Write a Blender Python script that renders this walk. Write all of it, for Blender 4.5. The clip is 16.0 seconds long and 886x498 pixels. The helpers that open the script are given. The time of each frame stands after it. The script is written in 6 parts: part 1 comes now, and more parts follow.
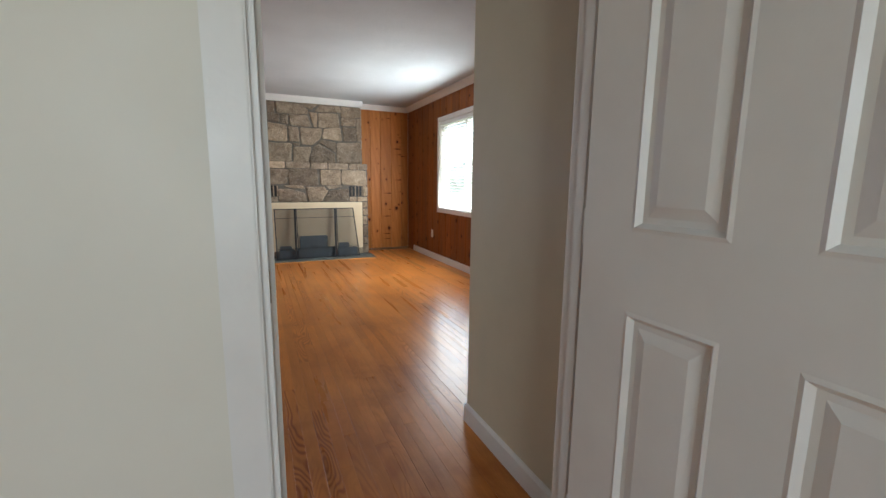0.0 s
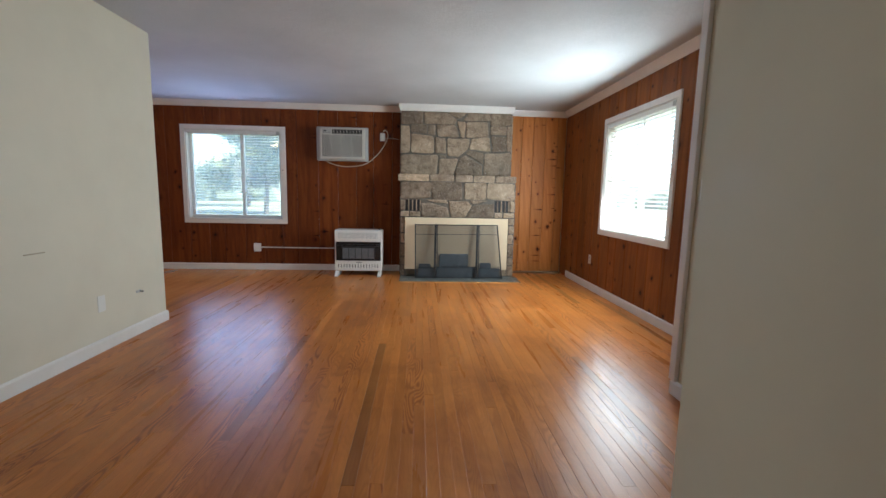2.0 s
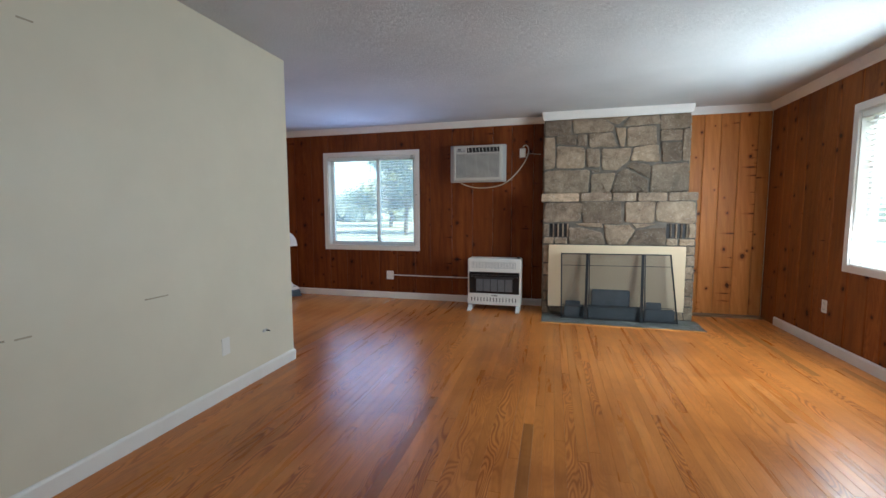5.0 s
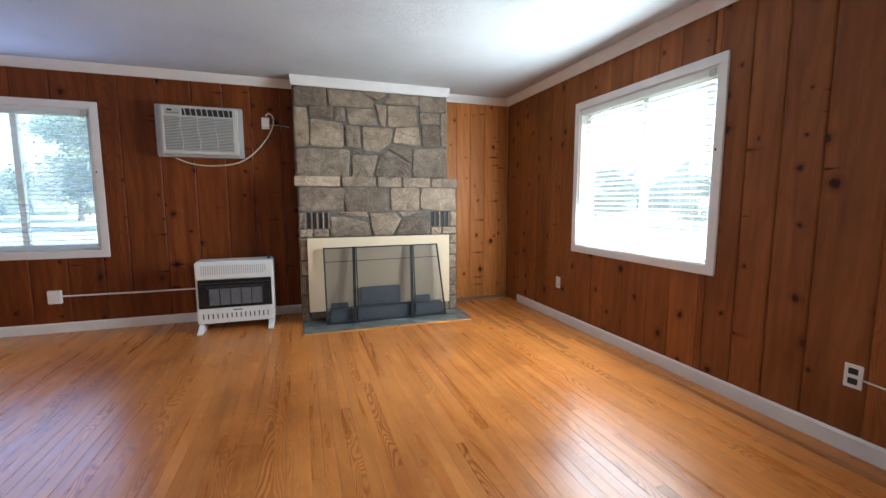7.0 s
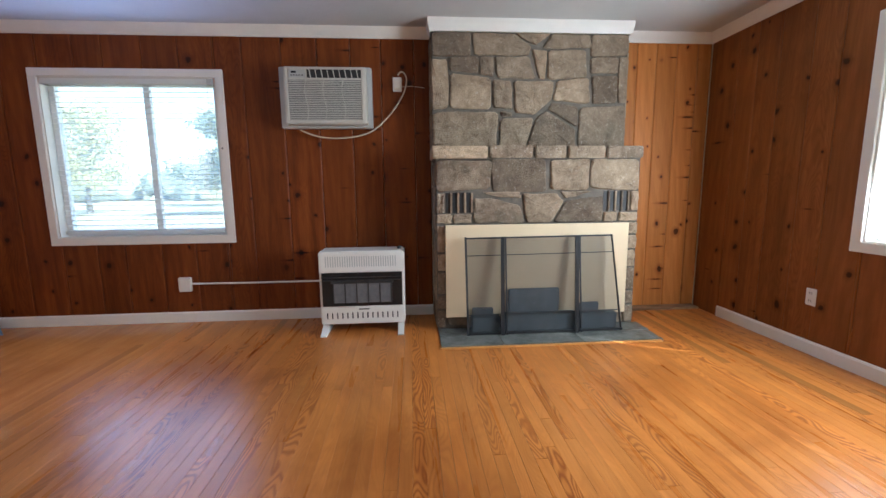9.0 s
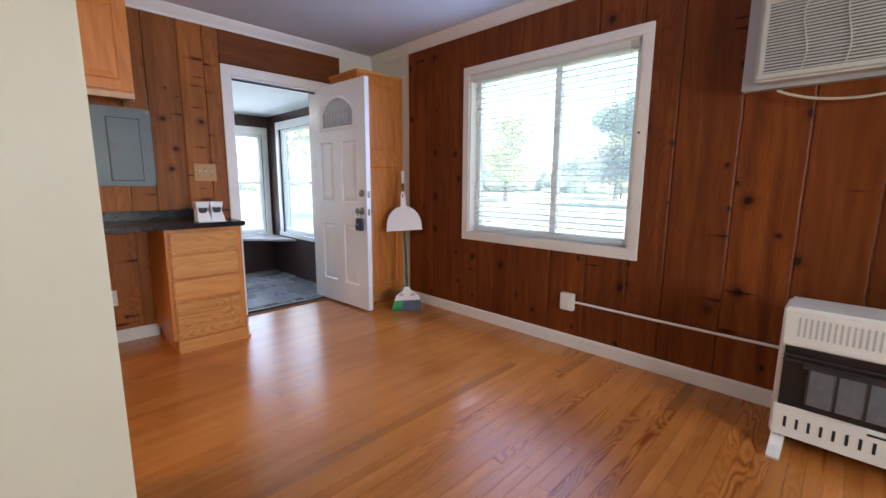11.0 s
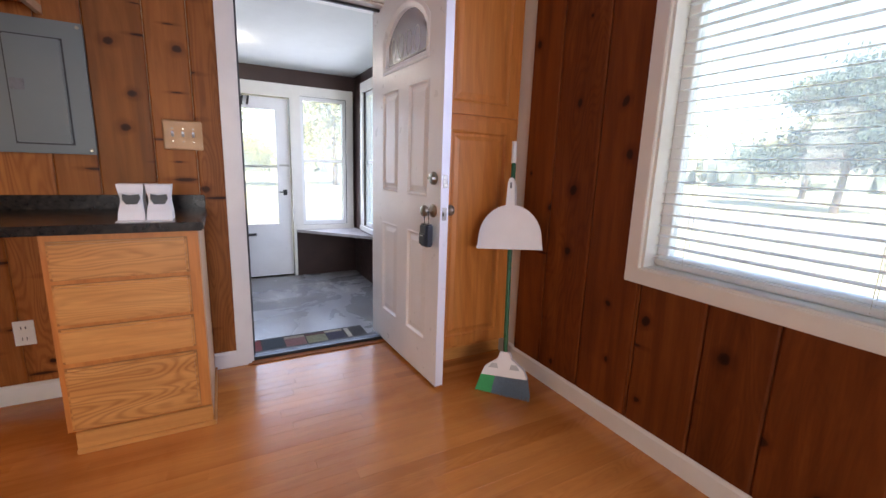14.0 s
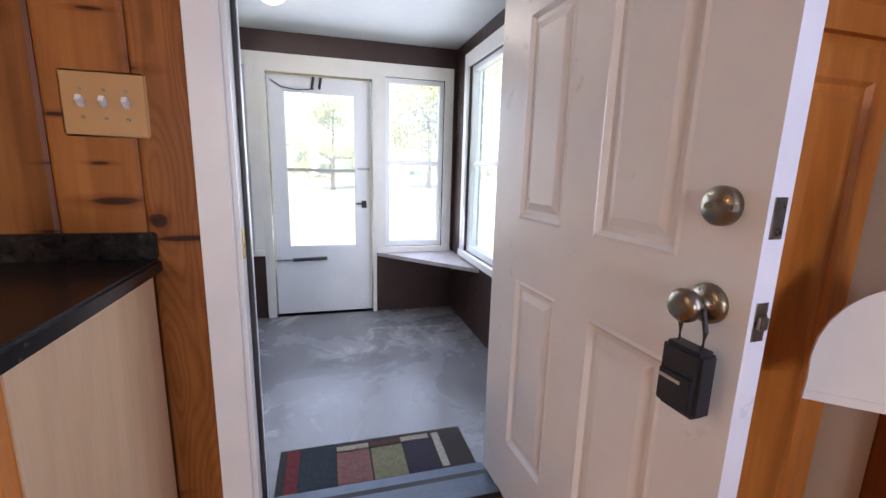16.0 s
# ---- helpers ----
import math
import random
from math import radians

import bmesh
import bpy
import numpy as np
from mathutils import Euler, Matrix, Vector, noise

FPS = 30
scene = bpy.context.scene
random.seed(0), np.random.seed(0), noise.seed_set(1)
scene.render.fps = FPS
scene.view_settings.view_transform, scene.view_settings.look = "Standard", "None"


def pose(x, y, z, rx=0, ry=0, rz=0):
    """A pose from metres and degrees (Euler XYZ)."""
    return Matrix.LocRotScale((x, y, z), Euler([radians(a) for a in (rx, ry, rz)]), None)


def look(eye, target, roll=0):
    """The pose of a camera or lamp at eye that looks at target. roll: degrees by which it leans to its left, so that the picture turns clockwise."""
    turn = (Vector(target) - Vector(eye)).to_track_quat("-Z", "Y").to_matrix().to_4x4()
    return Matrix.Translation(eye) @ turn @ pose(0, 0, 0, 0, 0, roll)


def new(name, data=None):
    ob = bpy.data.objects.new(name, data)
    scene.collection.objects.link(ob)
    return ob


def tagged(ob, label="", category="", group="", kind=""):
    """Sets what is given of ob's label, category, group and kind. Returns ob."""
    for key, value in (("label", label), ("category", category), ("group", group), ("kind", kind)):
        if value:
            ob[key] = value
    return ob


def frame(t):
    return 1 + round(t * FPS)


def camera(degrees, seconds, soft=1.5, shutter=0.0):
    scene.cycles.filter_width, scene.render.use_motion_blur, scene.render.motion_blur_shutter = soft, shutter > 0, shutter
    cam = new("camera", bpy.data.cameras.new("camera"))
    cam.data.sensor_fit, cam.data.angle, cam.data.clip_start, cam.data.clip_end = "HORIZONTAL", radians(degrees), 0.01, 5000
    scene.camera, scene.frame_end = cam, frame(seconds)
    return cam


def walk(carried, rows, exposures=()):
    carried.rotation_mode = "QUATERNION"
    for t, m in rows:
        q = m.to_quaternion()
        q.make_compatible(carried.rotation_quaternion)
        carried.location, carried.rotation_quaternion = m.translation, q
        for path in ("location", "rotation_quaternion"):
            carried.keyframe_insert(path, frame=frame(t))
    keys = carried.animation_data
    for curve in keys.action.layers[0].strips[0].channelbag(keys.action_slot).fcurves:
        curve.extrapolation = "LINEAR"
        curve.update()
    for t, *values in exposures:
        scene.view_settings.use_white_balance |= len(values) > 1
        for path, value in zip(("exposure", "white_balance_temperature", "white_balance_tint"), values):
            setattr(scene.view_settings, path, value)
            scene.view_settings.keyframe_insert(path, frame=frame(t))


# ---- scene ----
cam = camera(93.9, 16.0)
PATH = [
    (0, (0.167, 0.232, 1.149), (0.972, 2.036, 0.839), 0.6),
    (0.5, (0.263, 0.516, 1.151), (0.921, 2.386, 0.882), 0.1),
    (1, (0.351, 0.684, 1.137), (0.778, 2.623, 0.896), 0.6),
    (1.5, (0.459, 0.841, 1.156), (0.667, 2.814, 0.906), 0.7),
    (2, (0.427, 1.008, 1.158), (0.544, 2.988, 0.904), 1.2),
    (2.5, (0.366, 1.168, 1.18), (0.3, 3.151, 0.929), 1.5),
    (3, (0.387, 1.293, 1.166), (-0.093, 3.224, 0.963), 1.0),
    (3.2, (0.392, 1.346, 1.176), (-0.31, 3.209, 0.989), 0.8),
    (4.1, (0.345, 1.56, 1.205), (-0.685, 3.274, 1.03), 0.4),
    (5.3, (0.258, 1.892, 1.233), (0.001, 3.868, 1.057), -0.0),
    (5.5, (0.29, 1.978, 1.21), (0.177, 3.967, 1.032), 0.3),
    (6, (0.255, 2.189, 1.214), (0.507, 4.163, 1.007), 0.8),
    (6.5, (0.168, 2.428, 1.208), (0.694, 4.345, 0.993), 0.6),
    (7, (0.183, 2.632, 1.201), (0.825, 4.512, 0.976), -0.1),
    (7.5, (0.138, 2.898, 1.203), (0.788, 4.772, 0.95), 0.3),
    (8, (0.08, 3.135, 1.174), (0.719, 5.012, 0.909), 0.8),
    (8.5, (-0.015, 3.408, 1.181), (0.483, 5.326, 0.909), -0.6),
    (9, (-0.027, 3.67, 1.134), (0.119, 5.643, 0.845), -0.6),
    (9.5, (-0.122, 3.916, 1.151), (-0.455, 5.871, 0.888), 0.2),
    (10, (-0.253, 4.175, 1.175), (-1.02, 6.002, 0.903), 0.4),
    (10.2, (-0.312, 4.251, 1.183), (-1.223, 6.007, 0.893), 0.7),
    (11.2, (-0.675, 4.725, 1.168), (-2.14, 6.045, 0.86), -0.1),
    (12.3, (-1.077, 5.159, 1.145), (-2.792, 6.135, 0.822), -0.9),
    (12.5, (-1.165, 5.272, 1.138), (-2.908, 6.187, 0.783), -0.4),
    (13, (-1.384, 5.459, 1.121), (-3.053, 6.458, 0.657), 0.7),
    (13.5, (-1.633, 5.635, 1.127), (-3.248, 6.717, 0.658), 1.4),
    (14, (-1.888, 5.838, 1.131), (-3.618, 6.765, 0.746), 1.9),
    (14.5, (-2.189, 5.918, 1.135), (-4.006, 6.677, 0.783), 2.5),
    (15, (-2.527, 5.97, 1.151), (-4.343, 6.74, 0.821), 2.8),
    (15.5, (-2.856, 6.107, 1.127), (-4.718, 6.732, 0.757), 1.4),
    (16, (-3.193, 6.158, 1.126), (-5.083, 6.688, 0.742), 1.5),
]
EXPOSURE = [(0, 1.81, 6100, 6), (1, 2.03, 5620, 2), (2, 1.92, 5850, 3), (3, 1.84, 5650, 1), (5.5, 1.95, 5650, 1), (6.5, 2.13, 5660, 3), (8, 2.18, 5720, 5), (9, 2.22, 5800, 6), (10, 2.28, 5950, 5), (12.5, 2.3, 6800, 15), (14, 2.23, 6950, 17), (15, 2.44, 7150, 21), (16, 2.24, 6950, 17)]
walk(cam, [(t, look(eye, target, roll)) for t, eye, target, roll in PATH], EXPOSURE)

# ---- world and light ----
world = bpy.data.worlds.new("sky")
scene.world = world
world.use_nodes = True
wn = world.node_tree.nodes
sky = wn.new("ShaderNodeTexSky")
sky.sky_type, sky.sun_disc, sky.sun_elevation, sky.sun_rotation = "NISHITA", False, radians(43.8), radians(116.6)
wn["Background"].inputs["Strength"].default_value = 0.15
world.node_tree.links.new(sky.outputs[0], wn["Background"].inputs["Color"])
sun = new("sun", bpy.data.lights.new("sun", "SUN"))
sun.data.energy, sun.data.angle, sun.data.color = 5.0, radians(0.5), (1.0, 0.95, 0.87)
sun.matrix_world = look((14, -7, 15), (0, 0, 0))


def window_light(name, at, towards, width, height, watts, colour):
    """An area lamp: daylight in a window's opening, and the kitchen's lamps."""
    lamp = new(name, bpy.data.lights.new(name, "AREA"))
    lamp.data.shape, lamp.data.size, lamp.data.size_y = "RECTANGLE", width, height
    lamp.data.energy, lamp.data.color = watts, colour
    lamp.matrix_world = look(at, towards)
    return lamp


window_light("daylight_north", (-2.28, 7.30, 1.40), (-2.28, 5.0, 1.45), 1.30, 1.18, 6.2, (0.45, 0.56, 1.0))
window_light("daylight_east", (2.605, 5.24, 1.41), (0.3, 5.24, 1.12), 1.28, 1.16, 20.5, (0.93, 0.97, 1.0))
window_light("daylight_porch_west", (-6.64, 6.3, 1.15), (-5.0, 6.3, 0.9), 1.6, 1.3, 4.8, (0.62, 0.73, 1.0))
window_light("daylight_porch_north", (-5.7, 7.16, 1.17), (-5.7, 5.0, 0.9), 1.5, 1.35, 3.2, (0.62, 0.73, 1.0))
window_light("daylight_bedroom", (-0.5, -2.58, 1.42), (-0.5, 0.0, 1.35), 1.2, 1.2, 11, (0.90, 0.97, 1.0))
# Fill lamp added in the kitchen; no window is seen there.
window_light("fill_kitchen", (-4.31, 2.4, 1.55), (-2.5, 2.5, 1.3), 0.95, 0.95, 2.5, (1.0, 0.94, 0.88))
window_light("kitchen_lamp", (-3.1, 3.1, 2.31), (-3.1, 3.4, 0.0), 0.3, 0.3, 4.8, (1.0, 0.62, 0.32))

# ---- materials ----
def nodes_of(name):
    m = bpy.data.materials.new(name)
    m.use_nodes = True
    return m, m.node_tree.nodes, m.node_tree.links, m.node_tree.nodes["Principled BSDF"]


def coords(n, l, scale, spread=0.0, island=False):
    """World position, shifted per object, stretched by scale."""
    geo = n.new("ShaderNodeNewGeometry")
    info = n.new("ShaderNodeObjectInfo")
    mul = n.new("ShaderNodeVectorMath")
    mul.operation = "SCALE"
    mul.inputs[0].default_value = (17.3, 31.7, 23.1)
    rnd = geo.outputs["Random Per Island"] if island else info.outputs["Random"]
    l.new(rnd, mul.inputs["Scale"])
    add = n.new("ShaderNodeVectorMath")
    add.operation = "MULTIPLY_ADD"
    l.new(mul.outputs[0], add.inputs[0])
    add.inputs[1].default_value = (spread, spread, spread)
    l.new(geo.outputs["Position"], add.inputs[2])
    mp = n.new("ShaderNodeMapping")
    mp.inputs["Scale"].default_value = scale
    l.new(add.outputs[0], mp.inputs["Vector"])
    return mp.outputs[0], rnd


def noise_tex(n, l, vec, scale, detail=4.0, rough=0.55, distort=0.0):
    t = n.new("ShaderNodeTexNoise")
    t.inputs["Scale"].default_value, t.inputs["Detail"].default_value = scale, detail
    t.inputs["Roughness"].default_value, t.inputs["Distortion"].default_value = rough, distort
    l.new(vec, t.inputs["Vector"])
    return t.outputs["Fac"]


def ramp(n, l, fac, stops):
    r = n.new("ShaderNodeValToRGB")
    els = r.color_ramp.elements
    while len(els) < len(stops):
        els.new(0.5)
    for e, (p, c) in zip(els, stops):
        e.position, e.color = p, (*c, 1) if isinstance(c, tuple) else (c, c, c, 1)
    l.new(fac, r.inputs["Fac"])
    return r.outputs["Color"]


def mix(n, l, kind, fac, a, b):
    m = n.new("ShaderNodeMix")
    m.data_type, m.blend_type = "RGBA", kind
    for socket, v in ((m.inputs["Factor"], fac), (m.inputs["A"], a), (m.inputs["B"], b)):
        if isinstance(v, (int, float)):
            socket.default_value = v
        elif isinstance(v, tuple):
            socket.default_value = (*v, 1)
        else:
            l.new(v, socket)
    return m.outputs["Result"]


def bump(n, l, bsdf, height, strength, distance):
    b = n.new("ShaderNodeBump")
    b.inputs["Strength"].default_value, b.inputs["Distance"].default_value = strength, distance
    l.new(height, b.inputs["Height"])
    l.new(b.outputs[0], bsdf.inputs["Normal"])


def plain(name, colour, rough=0.5, metal=0.0, vary=0.12, scale=9.0, relief=0.0, fine=180.0, coat=0.0):
    """Paint, plastic or metal with faint blotches and fine relief."""
    m, n, l, p = nodes_of(name)
    vec, _ = coords(n, l, (1, 1, 1), 1.0)
    blot = noise_tex(n, l, vec, scale, 5.0, 0.6)
    dark = tuple(c * (1 - vary) for c in colour)
    light = tuple(min(1.0, c * (1 + vary * 0.6)) for c in colour)
    l.new(ramp(n, l, blot, [(0.3, dark), (0.7, light)]), p.inputs["Base Color"])
    l.new(ramp(n, l, noise_tex(n, l, vec, scale * 3, 3.0), [(0.3, rough * 0.85), (0.7, min(1.0, rough * 1.15))]), p.inputs["Roughness"])
    p.inputs["Metallic"].default_value, p.inputs["Coat Weight"].default_value = metal, coat
    if relief:
        bump(n, l, p, noise_tex(n, l, vec, fine, 3.0), 0.6, relief)
    return m


def wood(name, axis, dark, mid, light, rough, knots=0.0, grain=1.0, spread=1.0, coat=0.0, tone=0.25, wave=0.0, cathedral=0.5, island=False, knot_flat="", gloss=0.5, fibre=0.35, figure=0.0, odd=0.0, squat=4.0, spikes=0.78, worn=0.0):
    """Wood with its grain along an axis, tone per board, and knots."""
    m, n, l, p = nodes_of(name)
    n_ax = "xyz".index(axis)
    s = [14.0, 14.0, 14.0]
    s[n_ax] = 0.9
    vec, rnd = coords(n, l, tuple(v * grain for v in s), spread, island)
    body = noise_tex(n, l, vec, 1.0, 6.0, 0.6, 0.6)
    col = ramp(n, l, body, [(0.28, dark), (0.5, mid), (0.74, light)])
    k = [3.4, 3.4, 3.4]
    k[n_ax] = 0.55
    vec2, _ = coords(n, l, tuple(v * grain for v in k), spread, island)
    rings = n.new("ShaderNodeTexWave")
    rings.wave_type, rings.bands_direction = "BANDS", "DIAGONAL"
    rings.inputs["Scale"].default_value, rings.inputs["Distortion"].default_value = 2.2, 9.0
    rings.inputs["Detail"].default_value, rings.inputs["Detail Scale"].default_value = 3.0, 0.8
    l.new(vec2, rings.inputs["Vector"])
    col = mix(n, l, "MULTIPLY", cathedral, col, ramp(n, l, rings.outputs["Fac"], [(0.25, (0.62, 0.52, 0.42)), (0.6, (1, 1, 1))]))
    f = [120.0, 120.0, 120.0]
    f[n_ax] = 5.0
    vec3, _ = coords(n, l, tuple(f), spread, island)
    fine = noise_tex(n, l, vec3, 1.0, 3.0, 0.7)
    col = mix(n, l, "MULTIPLY", fibre, col, ramp(n, l, fine, [(0.35, 0.55), (0.6, 1.0)]))
    if figure:
        g = [9.0, 9.0, 9.0]
        g[n_ax] = 1.7
        vec6, _ = coords(n, l, tuple(g), spread, island)
        hill = noise_tex(n, l, vec6, 1.0, 1.5, 0.4, 0.25)
        flame = n.new("ShaderNodeMath")
        flame.operation = "PINGPONG"
        flame.inputs[1].default_value = 0.5
        rings2 = n.new("ShaderNodeMath")
        rings2.operation = "MULTIPLY"
        rings2.inputs[1].default_value = 19.0
        l.new(hill, rings2.inputs[0])
        l.new(rings2.outputs[0], flame.inputs[0])
        pick = n.new("ShaderNodeMath")
        pick.operation = "FRACT"
        many = n.new("ShaderNodeMath")
        many.operation = "MULTIPLY"
        many.inputs[1].default_value = 13.7
        l.new(rnd, many.inputs[0])
        l.new(many.outputs[0], pick.inputs[0])
        some = ramp(n, l, pick.outputs[0], [(0.55, figure * 0.12), (0.75, figure * 0.35), (0.95, figure)])
        col = mix(n, l, "MULTIPLY", some, col, ramp(n, l, flame.outputs[0], [(0.06, (0.50, 0.34, 0.22)), (0.34, (1, 1, 1))]))
    if knots:
        for wide, tall, rare in ((4.6, squat, 0.5), (1.9, 13.0, spikes)):
            q = [wide, wide, wide]
            q[n_ax] = tall
            if knot_flat:
                q["xyz".index(knot_flat)] = 0.0
            vec4, _ = coords(n, l, tuple(q), spread, island)
            wob = n.new("ShaderNodeVectorMath")
            wob.operation = "MULTIPLY_ADD"
            nz = n.new("ShaderNodeTexNoise")
            nz.inputs["Scale"].default_value = 2.5
            l.new(vec4, nz.inputs["Vector"])
            l.new(nz.outputs["Color"], wob.inputs[0])
            wob.inputs[1].default_value = (0.22, 0.22, 0.16)
            l.new(vec4, wob.inputs[2])
            v = n.new("ShaderNodeTexVoronoi")
            v.voronoi_dimensions = "2D"
            v.inputs["Scale"].default_value = 1.0
            parts, flat = n.new("ShaderNodeSeparateXYZ"), n.new("ShaderNodeCombineXYZ")
            l.new(wob.outputs[0], parts.inputs[0])
            l.new(parts.outputs["XYZ".index("Y" if knot_flat == "x" else "X")], flat.inputs[0])
            l.new(parts.outputs[2], flat.inputs[1])
            l.new(flat.outputs[0], v.inputs["Vector"])
            gate = n.new("ShaderNodeSeparateColor")
            l.new(v.outputs["Color"], gate.inputs[0])
            size, away = n.new("ShaderNodeMapRange"), n.new("ShaderNodeMath")
            size.inputs["To Min"].default_value, size.inputs["To Max"].default_value = 0.4, 1.35
            l.new(gate.outputs[1], size.inputs["Value"])
            away.operation = "DIVIDE"
            l.new(v.outputs["Distance"], away.inputs[0])
            l.new(size.outputs[0], away.inputs[1])
            halo = ramp(n, l, away.outputs[0], [(0.04, (0.14, 0.10, 0.09)), (0.065, (0.24, 0.17, 0.14)), (0.085, (0.7, 0.6, 0.55)), (0.2, (1, 1, 1))])
            col = mix(n, l, "MULTIPLY", ramp(n, l, gate.outputs[0], [(rare, 0.0), (rare + 0.02, knots)]), col, halo)
    shade = ramp(n, l, rnd, [(0.0, 1 - tone - odd), (0.02, 1 - tone - odd), (0.035, 1 - tone), (1.0, 1 + tone * 0.6)])
    col = mix(n, l, "MULTIPLY", 1.0, col, shade)
    if worn:
        vec7, _ = coords(n, l, (1.0, 1.0, 1.0))
        patch = noise_tex(n, l, vec7, 1.1, 5.0, 0.6, 0.6)
        col = mix(n, l, "MULTIPLY", worn, col, ramp(n, l, patch, [(0.34, (0.64, 0.55, 0.48)), (0.5, (1, 1, 1)), (0.66, (1.15, 1.18, 1.22))]))
    l.new(col, p.inputs["Base Color"])
    l.new(ramp(n, l, body, [(0.2, rough * 0.8), (0.8, min(1.0, rough * 1.25))]), p.inputs["Roughness"])
    p.inputs["Coat Weight"].default_value, p.inputs["Coat Roughness"].default_value = coat, rough * 0.7
    p.inputs["Specular IOR Level"].default_value = gloss
    h = fine
    if wave:
        slow = [9.0, 9.0, 9.0]
        slow[n_ax] = 2.2
        vec5, _ = coords(n, l, tuple(slow), 0.15, island)
        h = mix(n, l, "MIX", 0.12, noise_tex(n, l, vec5, 1.0, 2.0), fine)
    bump(n, l, p, h, 0.5, 0.0006 + wave)
    return m


def stone_mat(name, gain):
    m, n, l, p = nodes_of(name)
    vec, rnd = coords(n, l, (1, 1, 1), 1.0)
    a = noise_tex(n, l, vec, 9.0, 8.0, 0.7, 0.5)
    col = ramp(n, l, a, [(0.28, (0.16, 0.124, 0.09)), (0.45, (0.275, 0.22, 0.163)), (0.6, (0.38, 0.31, 0.236)), (0.78, (0.54, 0.455, 0.36))])
    tint = ramp(n, l, rnd, [(0.0, (0.62, 0.58, 0.54)), (0.35, (0.88, 0.84, 0.79)), (0.65, (1.10, 1.04, 0.95)), (1.0, (1.45, 1.36, 1.22))])
    col = mix(n, l, "MULTIPLY", 1.0, col, tint)
    flecks = noise_tex(n, l, vec, 46.0, 4.0, 0.7)
    col = mix(n, l, "MIX", ramp(n, l, flecks, [(0.57, 0.0), (0.70, 0.5)]), col, (0.62, 0.57, 0.50))
    soot = noise_tex(n, l, vec, 2.2, 3.0)
    col = mix(n, l, "MULTIPLY", 0.5, col, ramp(n, l, soot, [(0.35, 0.5), (0.6, 1.0)]))
    col = mix(n, l, "MULTIPLY", 1.0, col, (gain, gain, gain))
    l.new(col, p.inputs["Base Color"])
    p.inputs["Roughness"].default_value = 0.85
    h = mix(n, l, "MIX", 0.6, a, noise_tex(n, l, vec, 42.0, 7.0, 0.75, 1.0))
    bump(n, l, p, h, 1.0, 0.03)
    return m


def ceiling_mat():
    m, n, l, p = nodes_of("ceiling_plaster")
    vec, _ = coords(n, l, (1, 1, 1))
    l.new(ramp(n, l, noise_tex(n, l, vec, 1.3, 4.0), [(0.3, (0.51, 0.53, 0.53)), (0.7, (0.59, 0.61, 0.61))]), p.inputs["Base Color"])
    p.inputs["Roughness"].default_value = 0.9
    h = mix(n, l, "MIX", 0.35, noise_tex(n, l, vec, 26.0, 5.0, 0.75, 1.0), noise_tex(n, l, vec, 90.0, 3.0, 0.7))
    bump(n, l, p, h, 0.8, 0.016)
    return m


def concrete_mat():
    m, n, l, p = nodes_of("painted_concrete")
    vec, _ = coords(n, l, (1, 1, 1))
    a = noise_tex(n, l, vec, 1.6, 6.0, 0.6, 0.8)
    col = ramp(n, l, a, [(0.3, (0.125, 0.122, 0.125)), (0.55, (0.172, 0.17, 0.178)), (0.75, (0.23, 0.225, 0.232))])
    dust = noise_tex(n, l, vec, 5.0, 9.0, 0.75, 1.2)
    where = noise_tex(n, l, vec, 0.9, 2.0)
    fac = mix(n, l, "MULTIPLY", 1.0, ramp(n, l, dust, [(0.5, 0.0), (0.62, 0.8)]), ramp(n, l, where, [(0.5, 0.0), (0.62, 1.0)]))
    l.new(mix(n, l, "MIX", fac, col, (0.45, 0.44, 0.43)), p.inputs["Base Color"])
    l.new(ramp(n, l, a, [(0.3, 0.17), (0.7, 0.34)]), p.inputs["Roughness"])
    bump(n, l, p, noise_tex(n, l, vec, 14.0, 5.0), 0.35, 0.004)
    return m


def glass_mat(name, haze=0.0, veil=0.19, sheen=0.05):
    m, n, l, p = nodes_of(name)
    tr, gl, mx = n.new("ShaderNodeBsdfTransparent"), n.new("ShaderNodeBsdfGlossy"), n.new("ShaderNodeMixShader")
    gl.inputs["Roughness"].default_value = 0.02 + haze
    tr.inputs["Color"].default_value = (0.95, 0.97, 0.96, 1)
    mx.inputs[0].default_value = sheen
    # Translucent bluish white is put into the pane as a veil of glare.
    hz, m2 = n.new("ShaderNodeBsdfDiffuse" if haze > 0.3 else "ShaderNodeBsdfTranslucent"), n.new("ShaderNodeMixShader")
    hz.inputs["Color"].default_value = (0.88, 0.93, 1.0, 1)
    m2.inputs[0].default_value = veil + haze
    l.new(tr.outputs[0], m2.inputs[1])
    l.new(hz.outputs[0], m2.inputs[2])
    l.new(m2.outputs[0], mx.inputs[1])
    l.new(gl.outputs[0], mx.inputs[2])
    l.new(mx.outputs[0], n["Material Output"].inputs["Surface"])
    return m


def mesh_mat():
    """Fine woven wire: partly see-through."""
    m, n, l, p = nodes_of("wire_mesh")
    tr, mx = n.new("ShaderNodeBsdfTransparent"), n.new("ShaderNodeMixShader")
    p.inputs["Base Color"].default_value, p.inputs["Roughness"].default_value = (0.03, 0.035, 0.04, 1), 0.6
    mx.inputs[0].default_value = 0.42
    l.new(tr.outputs[0], mx.inputs[1])
    l.new(p.outputs[0], mx.inputs[2])
    l.new(mx.outputs[0], n["Material Output"].inputs["Surface"])
    return m


